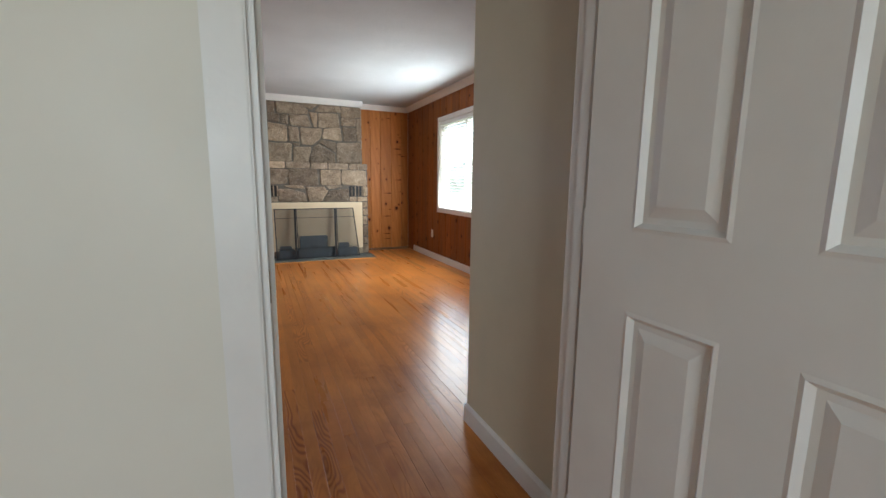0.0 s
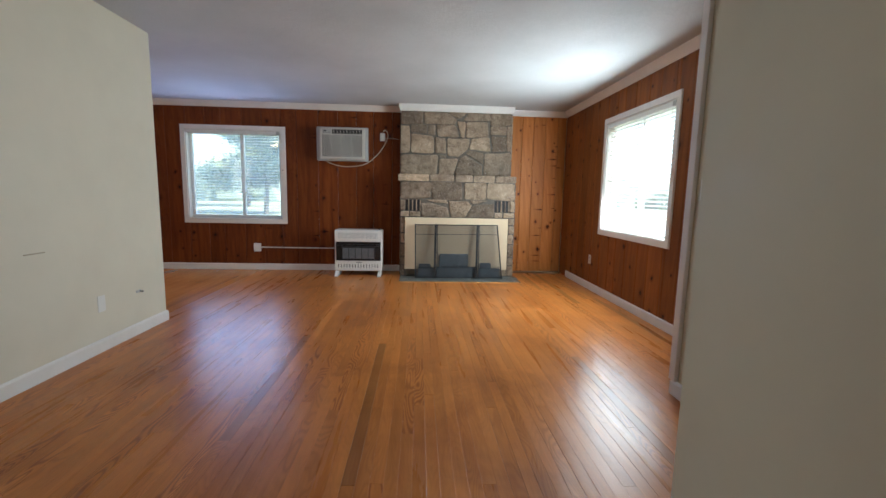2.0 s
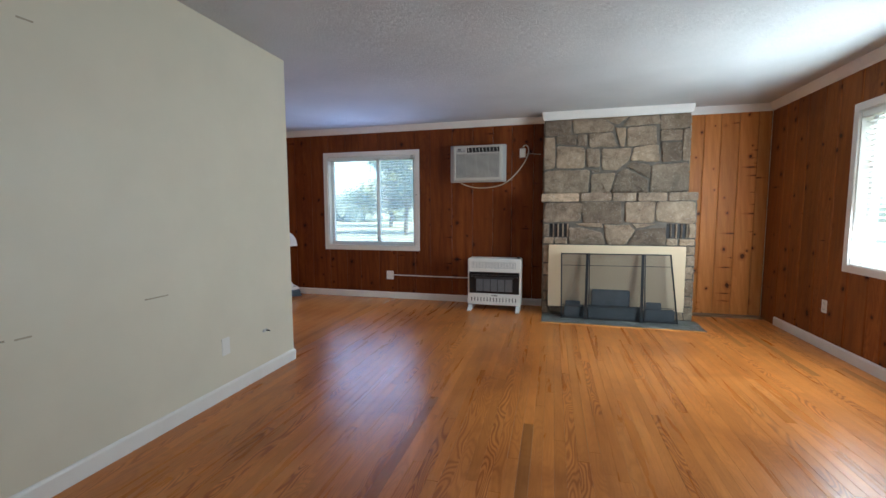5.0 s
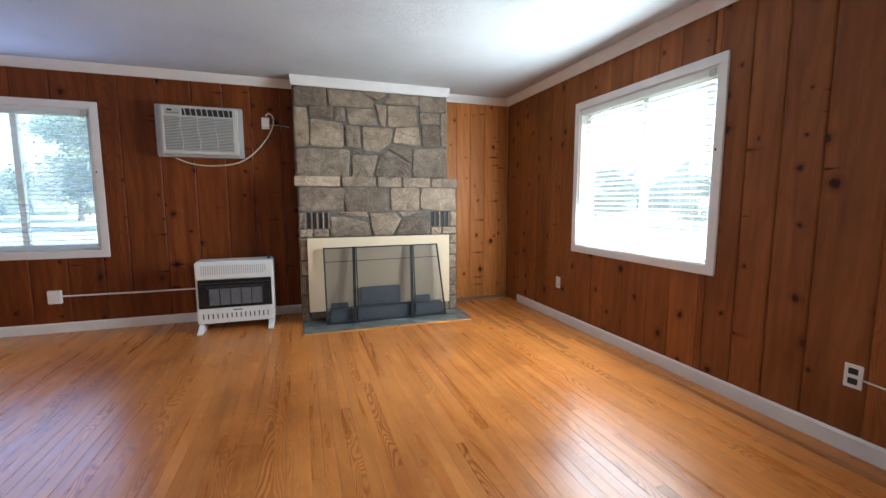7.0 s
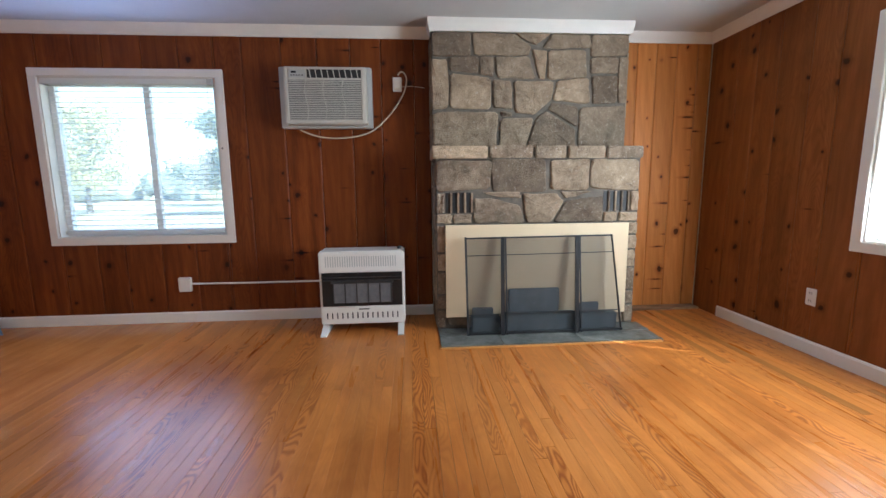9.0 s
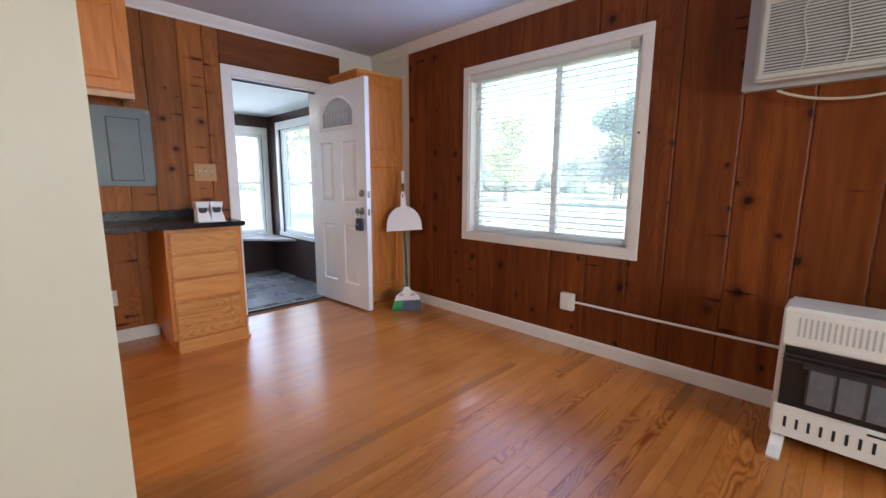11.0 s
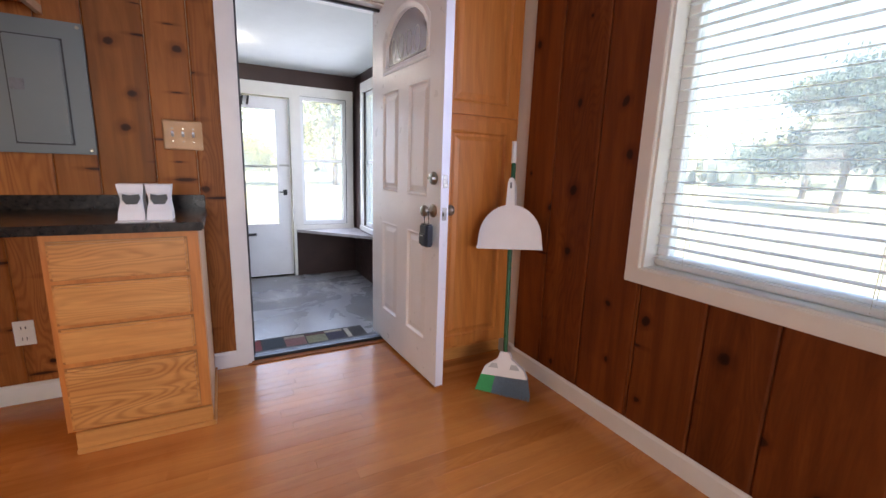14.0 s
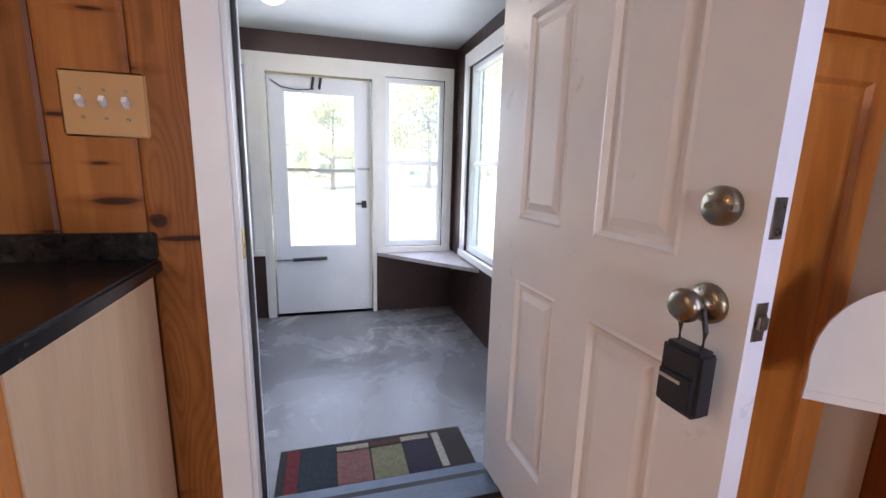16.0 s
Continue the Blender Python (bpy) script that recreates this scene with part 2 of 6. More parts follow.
def slat_mat():
    """Thin white vinyl that lets some light through."""
    m, n, l, p = nodes_of("blind_vinyl")
    p.inputs["Base Color"].default_value, p.inputs["Roughness"].default_value = (0.84, 0.84, 0.82, 1), 0.45
    tr, mx = n.new("ShaderNodeBsdfTranslucent"), n.new("ShaderNodeMixShader")
    tr.inputs["Color"].default_value = (0.93, 0.94, 0.94, 1)
    mx.inputs[0].default_value = 0.45
    l.new(p.outputs[0], mx.inputs[1])
    l.new(tr.outputs[0], mx.inputs[2])
    l.new(mx.outputs[0], n["Material Output"].inputs["Surface"])
    return m


def leaf_mat(name, a, b):
    m, n, l, p = nodes_of(name)
    g = n.new("ShaderNodeNewGeometry")
    l.new(ramp(n, l, g.outputs["Random Per Island"], [(0.0, a), (1.0, b)]), p.inputs["Base Color"])
    p.inputs["Roughness"].default_value = 0.7
    return m


def counter_mat():
    m, n, l, p = nodes_of("counter_laminate")
    vec, _ = coords(n, l, (1, 1, 1))
    a = noise_tex(n, l, vec, 38.0, 6.0, 0.75)
    l.new(ramp(n, l, a, [(0.4, (0.007, 0.006, 0.006)), (0.55, (0.018, 0.014, 0.012)), (0.68, (0.042, 0.032, 0.027))]), p.inputs["Base Color"])
    p.inputs["Roughness"].default_value = 0.24
    p.inputs["Specular IOR Level"].default_value = 0.28
    bump(n, l, p, a, 0.2, 0.0008)
    return m


def lamp_mat(name, colour, strength):
    m, n, l, p = nodes_of(name)
    p.inputs["Base Color"].default_value = (0.9, 0.9, 0.9, 1)
    p.inputs["Emission Color"].default_value, p.inputs["Emission Strength"].default_value = (*colour, 1), strength
    return m


CREAM = plain("cream_paint", (0.62, 0.57, 0.43), 0.55, vary=0.05, scale=2.5, relief=0.0002, fine=260)
OFFWHITE = plain("offwhite_paint", (0.73, 0.695, 0.60), 0.5, vary=0.04, scale=2.5, relief=0.0002, fine=260)
DOORCREAM = plain("cream_white_door_paint", (0.79, 0.76, 0.71), 0.34, vary=0.04, scale=5, relief=0.0004, fine=150)
PARTITION = plain("warm_cream_paint", (0.68, 0.635, 0.51), 0.5, vary=0.04, scale=2.5, relief=0.0002, fine=260)
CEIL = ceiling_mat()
TRIM = plain("white_trim_paint", (0.76, 0.74, 0.70), 0.35, vary=0.05, scale=6, relief=0.0004, fine=120)
DOORWHITE = plain("white_door_paint", (0.82, 0.83, 0.86), 0.32, vary=0.04, scale=5, relief=0.0004, fine=150)
# Same panelling throughout; the north wall's dimmer light is mixed into its colour.
PINE_NS = wood("knotty_pine_north_shaded", "z", (0.112, 0.026, 0.0045), (0.175, 0.043, 0.0075), (0.24, 0.068, 0.013), 0.5, knots=1.0, knot_flat="y", tone=0.22, cathedral=0.2, gloss=0.2, fibre=0.14, figure=0.35, worn=0.5, spikes=0.86)
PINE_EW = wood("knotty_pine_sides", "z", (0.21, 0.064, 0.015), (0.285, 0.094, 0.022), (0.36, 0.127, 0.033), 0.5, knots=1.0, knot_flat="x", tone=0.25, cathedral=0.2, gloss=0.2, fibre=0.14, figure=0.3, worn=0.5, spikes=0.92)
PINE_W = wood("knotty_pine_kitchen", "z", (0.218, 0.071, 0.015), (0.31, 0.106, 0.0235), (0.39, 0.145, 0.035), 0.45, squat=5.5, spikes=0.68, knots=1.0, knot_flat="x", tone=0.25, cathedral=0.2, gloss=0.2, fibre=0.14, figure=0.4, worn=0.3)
# Paler unstained boards, colour raised further for sunlight falling by the chimney.
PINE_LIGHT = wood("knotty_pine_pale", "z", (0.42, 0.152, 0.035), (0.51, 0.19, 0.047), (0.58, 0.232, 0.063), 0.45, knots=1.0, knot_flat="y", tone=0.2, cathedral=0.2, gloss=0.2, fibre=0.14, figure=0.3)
OAK_FLOOR = wood("oak_floor_strip", "y", (0.47, 0.158, 0.03), (0.56, 0.203, 0.044), (0.63, 0.247, 0.06), 0.29, grain=0.5, coat=0.0, tone=0.11, gloss=0.27, wave=0.008, cathedral=0.18, fibre=0.16, figure=0.95, odd=0.3, worn=0.75)
OAK_FLOOR_FAR = wood("oak_floor_strip_far", "y", (0.47, 0.158, 0.03), (0.56, 0.203, 0.044), (0.63, 0.247, 0.06), 0.29, grain=0.5, coat=0.0, tone=0.11, gloss=0.27, wave=0.008, cathedral=0.18, fibre=0.16, figure=0.95, odd=0.3, worn=0.75, island=True)
OAK_FLOOR_KITCHEN = wood("oak_floor_strip_kitchen", "y", (0.47, 0.158, 0.03), (0.55, 0.20, 0.043), (0.62, 0.243, 0.058), 0.21, grain=0.5, coat=0.0, tone=0.06, gloss=0.7, wave=0.004, cathedral=0.12, fibre=0.16, figure=0.15, odd=0.2, worn=0.55, island=True)
OAK_V = wood("oak_cabinet_upright", "z", (0.55, 0.175, 0.033), (0.64, 0.228, 0.047), (0.70, 0.275, 0.064), 0.4, tone=0.08, cathedral=0.2, fibre=0.2, grain=1.2)
OAK_H = wood("oak_cabinet_level", "y", (0.60, 0.245, 0.06), (0.68, 0.31, 0.083), (0.74, 0.36, 0.11), 0.36, tone=0.06, grain=1.2, cathedral=0.15, fibre=0.2, figure=0.5)
BIRCH = wood("pale_side_panel", "z", (0.57, 0.37, 0.20), (0.61, 0.405, 0.23), (0.65, 0.44, 0.26), 0.45, tone=0.05, cathedral=0.1, fibre=0.12)
STONE = stone_mat("stone", 1.0)
STONE_PALE = stone_mat("pale_stone", 1.4)
MORTAR = plain("mortar", (0.165, 0.145, 0.12), 0.95, vary=0.3, scale=20, relief=0.006, fine=90)
SLATE = plain("hearth_slate", (0.15, 0.16, 0.15), 0.42, vary=0.6, scale=9, relief=0.012, fine=22)
MDF = plain("pale_board", (0.70, 0.57, 0.38), 0.6, vary=0.05, scale=4)
IRON = plain("black_iron", (0.035, 0.038, 0.042), 0.45, metal=0.4, vary=0.3, scale=30)
GREYLOG = plain("grey_block", (0.12, 0.145, 0.165), 0.8, vary=0.25, scale=14, relief=0.004, fine=60)
MESH = mesh_mat()
PLASTIC = plain("white_plastic", (0.76, 0.75, 0.71), 0.35, vary=0.04, scale=8)
GREYPLASTIC = plain("grey_plastic", (0.46, 0.47, 0.46), 0.45, vary=0.06, scale=8)
DARK = plain("dark_void", (0.02, 0.02, 0.022), 0.6, vary=0.2)
BLACKGLASS = plain("black_glass", (0.015, 0.016, 0.018), 0.08, vary=0.1)
CERAMIC = plain("grey_burner_plaque", (0.13, 0.135, 0.145), 0.6, vary=0.2, scale=30)
STEEL = plain("grey_painted_steel", (0.125, 0.15, 0.152), 0.42, metal=0.1, vary=0.06, scale=3)
NICKEL = plain("satin_nickel", (0.3, 0.265, 0.21), 0.3, metal=1.0, vary=0.1, scale=20)
ALU = plain("bare_aluminium", (0.085, 0.11, 0.15), 0.45, metal=0.25, vary=0.12, scale=12)
BRASS = plain("brass", (0.6, 0.42, 0.14), 0.3, metal=1.0, vary=0.1)
BLACKPLASTIC = plain("black_plastic", (0.025, 0.027, 0.03), 0.4, vary=0.2)
GREEN = plain("green_enamel", (0.012, 0.10, 0.035), 0.3, vary=0.1, coat=0.3)
BRISTLE_G = plain("green_bristle", (0.05, 0.42, 0.13), 0.7, vary=0.3, scale=200)
BRISTLE_B = plain("grey_blue_bristle", (0.17, 0.22, 0.27), 0.7, vary=0.3, scale=200)
CARD = plain("white_card", (0.82, 0.81, 0.79), 0.55, vary=0.03)
BROWN = plain("dark_brown_paint", (0.045, 0.02, 0.016), 0.4, vary=0.25, scale=6, relief=0.0015, fine=40)
CONCRETE = concrete_mat()
COUNTER = counter_mat()
GLASS = glass_mat("window_glass")
CLEAR = glass_mat("clear_window_glass", 0.0, 0.04)
# White mixed into the door pane stands in for windows reflected in it.
PALEPANE = glass_mat("reflection_paled_glass", 0.12, 0.3, 0.3)
VINYL = plain("white_vinyl", (0.82, 0.83, 0.83), 0.35, vary=0.03)
BLIND = slat_mat()
TAN = plain("tan_switch_plate", (0.47, 0.245, 0.085), 0.4, vary=0.06)
CORD = plain("cream_cord", (0.6, 0.54, 0.42), 0.5, vary=0.08)


# ---- building helpers ----
def bx(bm, x0, x1, y0, y1, z0, z1, bevel=0.0):
    """A box, with slightly rounded edges if bevel is given."""
    r = bmesh.ops.create_cube(bm, size=1.0, matrix=Matrix.LocRotScale(((x0 + x1) / 2, (y0 + y1) / 2, (z0 + z1) / 2), None, (abs(x1 - x0), abs(y1 - y0), abs(z1 - z0))))
    if bevel:
        edges = list({e for v in r["verts"] for e in v.link_edges})
        bmesh.ops.bevel(bm, geom=edges, offset=bevel, segments=2, affect="EDGES", clamp_overlap=True)
    return bm


def boxes(*rows, bevel=0.0):
    bm = bmesh.new()
    for row in rows:
        bx(bm, *row, bevel=bevel)
    return bm


def rod(bm, a, b, r, seg=12, r2=None):
    a, b = Vector(a), Vector(b)
    m = Matrix.Translation((a + b) / 2) @ (b - a).to_track_quat("Z", "Y").to_matrix().to_4x4()
    bmesh.ops.create_cone(bm, cap_ends=True, segments=seg, radius1=r, radius2=r if r2 is None else r2, depth=(b - a).length, matrix=m)
    return bm


def bar(bm, a, b, w, d):
    """A square bar from a to b, w wide and d deep."""
    a, b = Vector(a), Vector(b)
    m = Matrix.Translation((a + b) / 2) @ (b - a).to_track_quat("Z", "Y").to_matrix().to_4x4() @ Matrix.Diagonal((w, d, (b - a).length, 1))
    bmesh.ops.create_cube(bm, size=1.0, matrix=m)
    return bm


def turned(bm, profile, m, seg=20):
    """A round body: profile rows are (radius, height) along m's z."""
    rings = []
    for r, h in profile:
        rings.append([bm.verts.new(m @ Vector((r * math.cos(2 * math.pi * k / seg), r * math.sin(2 * math.pi * k / seg), h))) for k in range(seg)])
    for a, b in zip(rings, rings[1:]):
        for k in range(seg):
            bm.faces.new((a[k], a[(k + 1) % seg], b[(k + 1) % seg], b[k]))
    bm.faces.new(list(reversed(rings[0])))
    bm.faces.new(rings[-1])
    return bm


def tube(bm, pts, r, seg=8):
    """A round cable through points."""
    pts = [Vector(p) for p in pts]
    rings = []
    for i, p in enumerate(pts):
        d = (pts[min(i + 1, len(pts) - 1)] - pts[max(i - 1, 0)]).normalized()
        q = d.to_track_quat("Z", "Y")
        rings.append([bm.verts.new(p + q @ Vector((r * math.cos(2 * math.pi * k / seg), r * math.sin(2 * math.pi * k / seg), 0))) for k in range(seg)])
    for a, b in zip(rings, rings[1:]):
        for k in range(seg):
            bm.faces.new((a[k], a[(k + 1) % seg], b[(k + 1) % seg], b[k]))
    return bm


def slab(bm, outline, m, depth):
    """A plate from an outline in m's xy plane, depth thick along m's -z."""
    top = [bm.verts.new(m @ Vector((x, y, 0))) for x, y in outline]
    low = [bm.verts.new(m @ Vector((x, y, -depth))) for x, y in outline]
    bm.faces.new(top)
    bm.faces.new(list(reversed(low)))
    for k in range(len(top)):
        j = (k + 1) % len(top)
        bm.faces.new((top[j], top[k], low[k], low[j]))
    return bm


def obj(name, bm, material, smooth=False):
    bmesh.ops.recalc_face_normals(bm, faces=bm.faces)
    me = bpy.data.meshes.new(name)
    bm.to_mesh(me)
    bm.free()
    me.materials.append(material)
    if smooth:
        me.shade_smooth()
    return new(name, me)


def part(name, bm, material, parent, label="", smooth=False):
    """One mesh object under a thing or a part."""
    ob = obj(name, bm, material, smooth)
    ob.parent = parent
    if label:
        ob["label"] = label
    return ob


def thing(name, label, category, at=(0, 0, 0), group=""):
    """An Empty at a thing's base; its parts are given in world places relative to at."""
    e = new(name)
    e.empty_display_size = 0.1
    e.location = at
    return tagged(e, label, category, group)


def structure(name, bm, material, label="", category="wall"):
    return tagged(obj(name, bm, material), label, category, kind="structure")


def wall(name, axis, a0, a1, f0, f1, z0, z1, material, openings=(), label=""):
    """A wall along an axis, from f0 to f1 thick, with openings (a0, a1, z0, z1) through it."""
    bm = bmesh.new()

    def add(u0, u1, w0, w1):
        if u1 - u0 > 1e-4 and w1 - w0 > 1e-4:
            bx(bm, *((u0, u1, f0, f1) if axis == "x" else (f0, f1, u0, u1)), w0, w1)

    at = a0
    for o0, o1, p0, p1 in sorted(openings):
        add(at, o0, z0, z1)
        add(o0, o1, z0, p0)
        add(o0, o1, p1, z1)
        at = o1
    add(at, a1, z0, z1)
    return structure(name, bm, material, label, "wall")


def boards(parent, axis, a0, a1, face, out, z0, z1, openings, widths, stain=None):
    """Upright tongue-and-groove boards as pieces of a wall; out is the side they face (+1 or -1)."""
    cuts, a, k = [a0], a0, 0
    while a < a1 - 0.05:
        a = min(a + widths[k % len(widths)] * random.uniform(0.92, 1.08), a1)
        if a1 - a < 0.07:
            a = a1
        cuts.append(a)
        k += 1
    for u0, u1 in zip(cuts, cuts[1:]):
        marks = sorted({u0, u1, *(v for o in openings for v in o[:2] if u0 + 0.004 < v < u1 - 0.004)})
        for s0, s1 in zip(marks, marks[1:]):
            spans = [(z0, z1)]
            for o0, o1, p0, p1 in openings:
                if s0 < o1 - 0.006 and s1 > o0 + 0.006:
                    spans = [(w0, w1) for q0, q1 in spans for w0, w1 in ((q0, min(q1, p0)), (max(q0, p1), q1)) if w1 - w0 > 0.01]
            for w0, w1 in spans:
                g, c, d = 0.0012, 0.008, 0.014 + random.uniform(0, 0.0012)
                c = min(c, (s1 - s0) * 0.3)
                prof = [(s0 + g, 0.0), (s0 + g, d - c * 0.7), (s0 + g + c, d), (s1 - g - c, d), (s1 - g, d - c * 0.7), (s1 - g, 0.0)]
                bm = bmesh.new()
                ends = []
                for w in (w0, w1):
                    ends.append([bm.verts.new((u, face + out * v, w) if axis == "x" else (face + out * v, u, w)) for u, v in prof])
                n = len(prof)
                for i in range(n):
                    bm.faces.new((ends[0][i], ends[0][(i + 1) % n], ends[1][(i + 1) % n], ends[1][i]))
                bm.faces.new(ends[0])
                bm.faces.new(list(reversed(ends[1])))
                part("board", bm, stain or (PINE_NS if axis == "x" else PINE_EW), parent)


def moulding(name, path, profile, material, category, closed=False):
    """A moulding swept along a floor path; profile rows are (out from the wall, height), the room on the path's left."""
    pts = [Vector((x, y)) for x, y in path]
    bm = bmesh.new()
    rings = []
    for i, p in enumerate(pts):
        before = pts[i - 1] if i else None
        after = pts[i + 1] if i + 1 < len(pts) else None
        d0 = (p - before).normalized() if before is not None else (after - p).normalized()
        d1 = (after - p).normalized() if after is not None else d0
        n0, n1 = Vector((-d0.y, d0.x)), Vector((-d1.y, d1.x))
        mitre = (n0 + n1) / max(0.3, 1 + n0.dot(n1))
        rings.append([bm.verts.new((p.x + mitre.x * u, p.y + mitre.y * u, z)) for u, z in profile])
    n = len(profile)
    for a, b in zip(rings, rings[1:]):
        for k in range(n):
            bm.faces.new((a[k], a[(k + 1) % n], b[(k + 1) % n], b[k]))
    bm.faces.new(rings[0])
    bm.faces.new(list(reversed(rings[-1])))
    return structure(name, bm, material, "", category)


# ---- plan, in metres ----
NY, EX, WX = 7.345, 2.65, -4.34      # backing faces behind the boards
NF, EF, WF = 7.331, 2.636, -4.326    # faces of the boards
CZ = 2.44                            # ceiling
PX, PY = -1.83, 4.76                 # partition's face and end
WIN_N = (-2.96, -1.60, 0.755, 2.045)
WIN_E = (4.575, 5.91, 0.795, 2.035)
DOOR_W = (5.93, 6.765, -0.13, 2.03)
# Opening added for the kitchen fill lamp, out of view.
UNSEEN_W = (1.9, 2.9, 1.05, 2.05)
SLOT_W = [0.235, 0.19, 0.25, 0.21, 0.18, 0.24]

# ---- the shell ----
ground = structure("ground", boxes((-400, 400, -400, 400, -1.2, -0.55)), plain("lawn", (0.34, 0.34, 0.22), 0.9, vary=0.45, scale=0.25, relief=0.02, fine=30), "sunlit dry lawn around the house", "lawn")
floor_base = structure("floor", boxes((-4.5, 2.8, -2.6, 7.5, -0.25, -0.012)), DARK, "narrow oak strip flooring with a worn glossy varnish", "floor")
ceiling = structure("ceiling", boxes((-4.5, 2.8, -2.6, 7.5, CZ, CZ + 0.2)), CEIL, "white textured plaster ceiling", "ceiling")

# Unseen slab added to stop sun leaks; its eaves shade the bedroom opening.
structure("roof", boxes((-4.9, 3.2, -3.8, 7.9, CZ + 0.201, CZ + 0.3)), plain("shingle", (0.12, 0.11, 0.1), 0.9, vary=0.3), "unseen roof slab, its wide eaves added to keep sun out", "roof")
wall_north = wall("wall_north", "x", -4.5, 2.8, NY, NY + 0.14, -0.2, CZ, OFFWHITE, [WIN_N], "knotty pine panelled wall with stained upright boards")
wall_east = wall("wall_east", "y", 3.3, NY, EX, EX + 0.15, -0.2, CZ, OFFWHITE, [WIN_E], "knotty pine panelled wall with stained upright boards")
wall_west = wall("wall_west", "y", 1.0, NY, WX - 0.14, WX, -0.2, CZ, OFFWHITE, [UNSEEN_W, DOOR_W], "knotty pine panelled kitchen wall with the front doorway")
wall_partition = wall("wall_partition", "y", 1.07, PY, PX - 0.12, PX, 0, CZ, PARTITION, [], "cream painted partition with scuffs and blank wall plates")
wall_closet_front = wall("wall_closet_front", "y", 1.98, 3.3, 1.97, 2.07, 0, CZ, CREAM, [(2.2, 2.99, 0, 2.03)], "cream painted closet wall")
wall_closet_side = wall("wall_closet_side", "x", 2.07, 2.8, 3.2, 3.3, 0, CZ, CREAM, [], "cream painted closet wall")
wall_hall_corner = wall("wall_hall_corner", "y", 1.07, 1.9, 1.05, 1.15, 0, CZ, CREAM, [], "cream painted hall wall")
wall_hall_return = wall("wall_hall_return", "x", 1.15, 2.8, 1.8, 1.9, 0, CZ, CREAM, [], "cream painted hall wall")
wall_bedroom = wall("wall_bedroom", "x", -4.5, 1.15, 0.95, 1.07, 0, CZ, OFFWHITE, [(0.165, 0.9, 0, 2.05)], "cream painted wall with the inner doorway")
wall_bedroom_east = wall("wall_bedroom_east", "y", -2.6, 0.95, 1.3, 1.4, 0, CZ, OFFWHITE, [], "cream painted bedroom wall")
wall_bedroom_south = wall("wall_bedroom_south", "x", -4.5, 1.4, -2.7, -2.6, 0, CZ, OFFWHITE, [(-1.1, 0.1, 0.8, 2.05)], "cream painted bedroom wall")
wall_bedroom_west = wall("wall_bedroom_west", "y", -2.6, 0.95, -4.5, -4.4, 0, CZ, OFFWHITE, [], "cream painted bedroom wall")
wall_kitchen_south = wall("wall_kitchen_south", "x", WX, PX - 0.12, 1.07, 1.17, 0, CZ, OFFWHITE, [], "cream painted kitchen wall")
wall_outer_east = wall("wall_outer_east", "y", 1.9, 3.2, 2.7, 2.8, 0, CZ, OFFWHITE, [], "plain closing wall")
wall("wall_outer_southeast", "y", -2.7, 1.8, 2.7, 2.8, 0, CZ, OFFWHITE, [], "plain closing wall")
wall("wall_outer_south", "x", 1.4, 2.7, -2.7, -2.6, 0, CZ, OFFWHITE, [], "plain closing wall")

# crown and base mouldings
CROWN = [(0.0, 2.362), (0.008, 2.362), (0.014, 2.378), (0.04, 2.405), (0.058, 2.428), (0.062, CZ), (0.0, CZ)]
BASE = [(0.0, 0.0), (0.013, 0.0), (0.013, 0.078), (0.006, 0.09), (0.0, 0.092)]
CHX0, CHX1, CHY = 0.145, 1.757, 7.085
moulding("trim_crown_east", [(EF, 3.3), (EF, NF), (CHX1, NF)], CROWN, TRIM, "crown moulding")
moulding("trim_crown_north", [(CHX0, NF), (-3.74, NF)], CROWN, TRIM, "crown moulding")
moulding("trim_crown_chimney", [(CHX1, NF - 0.06), (CHX1, CHY), (CHX0, CHY), (CHX0, NF - 0.06)], [(0.0, 2.345), (0.007, 2.345), (0.011, 2.36), (0.02, 2.40), (0.024, CZ), (0.0, CZ)], TRIM, "crown moulding")
moulding("trim_crown_west", [(-3.74, NY), (WX, NY), (WX, 6.95)], CROWN, TRIM, "crown moulding")
moulding("trim_crown_kitchen", [(WF, 6.95), (WF, 1.3)], CROWN, TRIM, "crown moulding")
moulding("baseboard_east", [(EF, 3.3), (EF, 7.01)], BASE, TRIM, "baseboard")
moulding("baseboard_north", [(0.15, NF), (-3.74, NF)], BASE, TRIM, "baseboard")
moulding("baseboard_pantry", [(-3.74, NY), (-3.83, NY)], BASE, TRIM, "baseboard")
moulding("baseboard_west", [(WF, 5.857), (WF, 5.745)], BASE, TRIM, "baseboard")
moulding("baseboard_kneehole", [(WF, 5.28), (WF, 4.16)], BASE, TRIM, "baseboard")
moulding("baseboard_partition", [(PX - 0.12, PY), (PX, PY), (PX, 1.07)], BASE, TRIM, "baseboard")
moulding("baseboard_hall", [(1.05, 1.085), (1.05, 1.9), (1.95, 1.9)], BASE, TRIM, "baseboard")
moulding("baseboard_closet", [(1.97, 3.05), (1.97, 3.3), (EF, 3.3)], BASE, TRIM, "baseboard")
moulding("baseboard_bedroom", [(-4.4, 0.95), (0.105, 0.95)][::-1], BASE, TRIM, "baseboard")
structure("trim_closet_corner", boxes((1.945, 1.97, 3.255, 3.312, 0.093, CZ), bevel=0.003), TRIM, "", "corner trim")


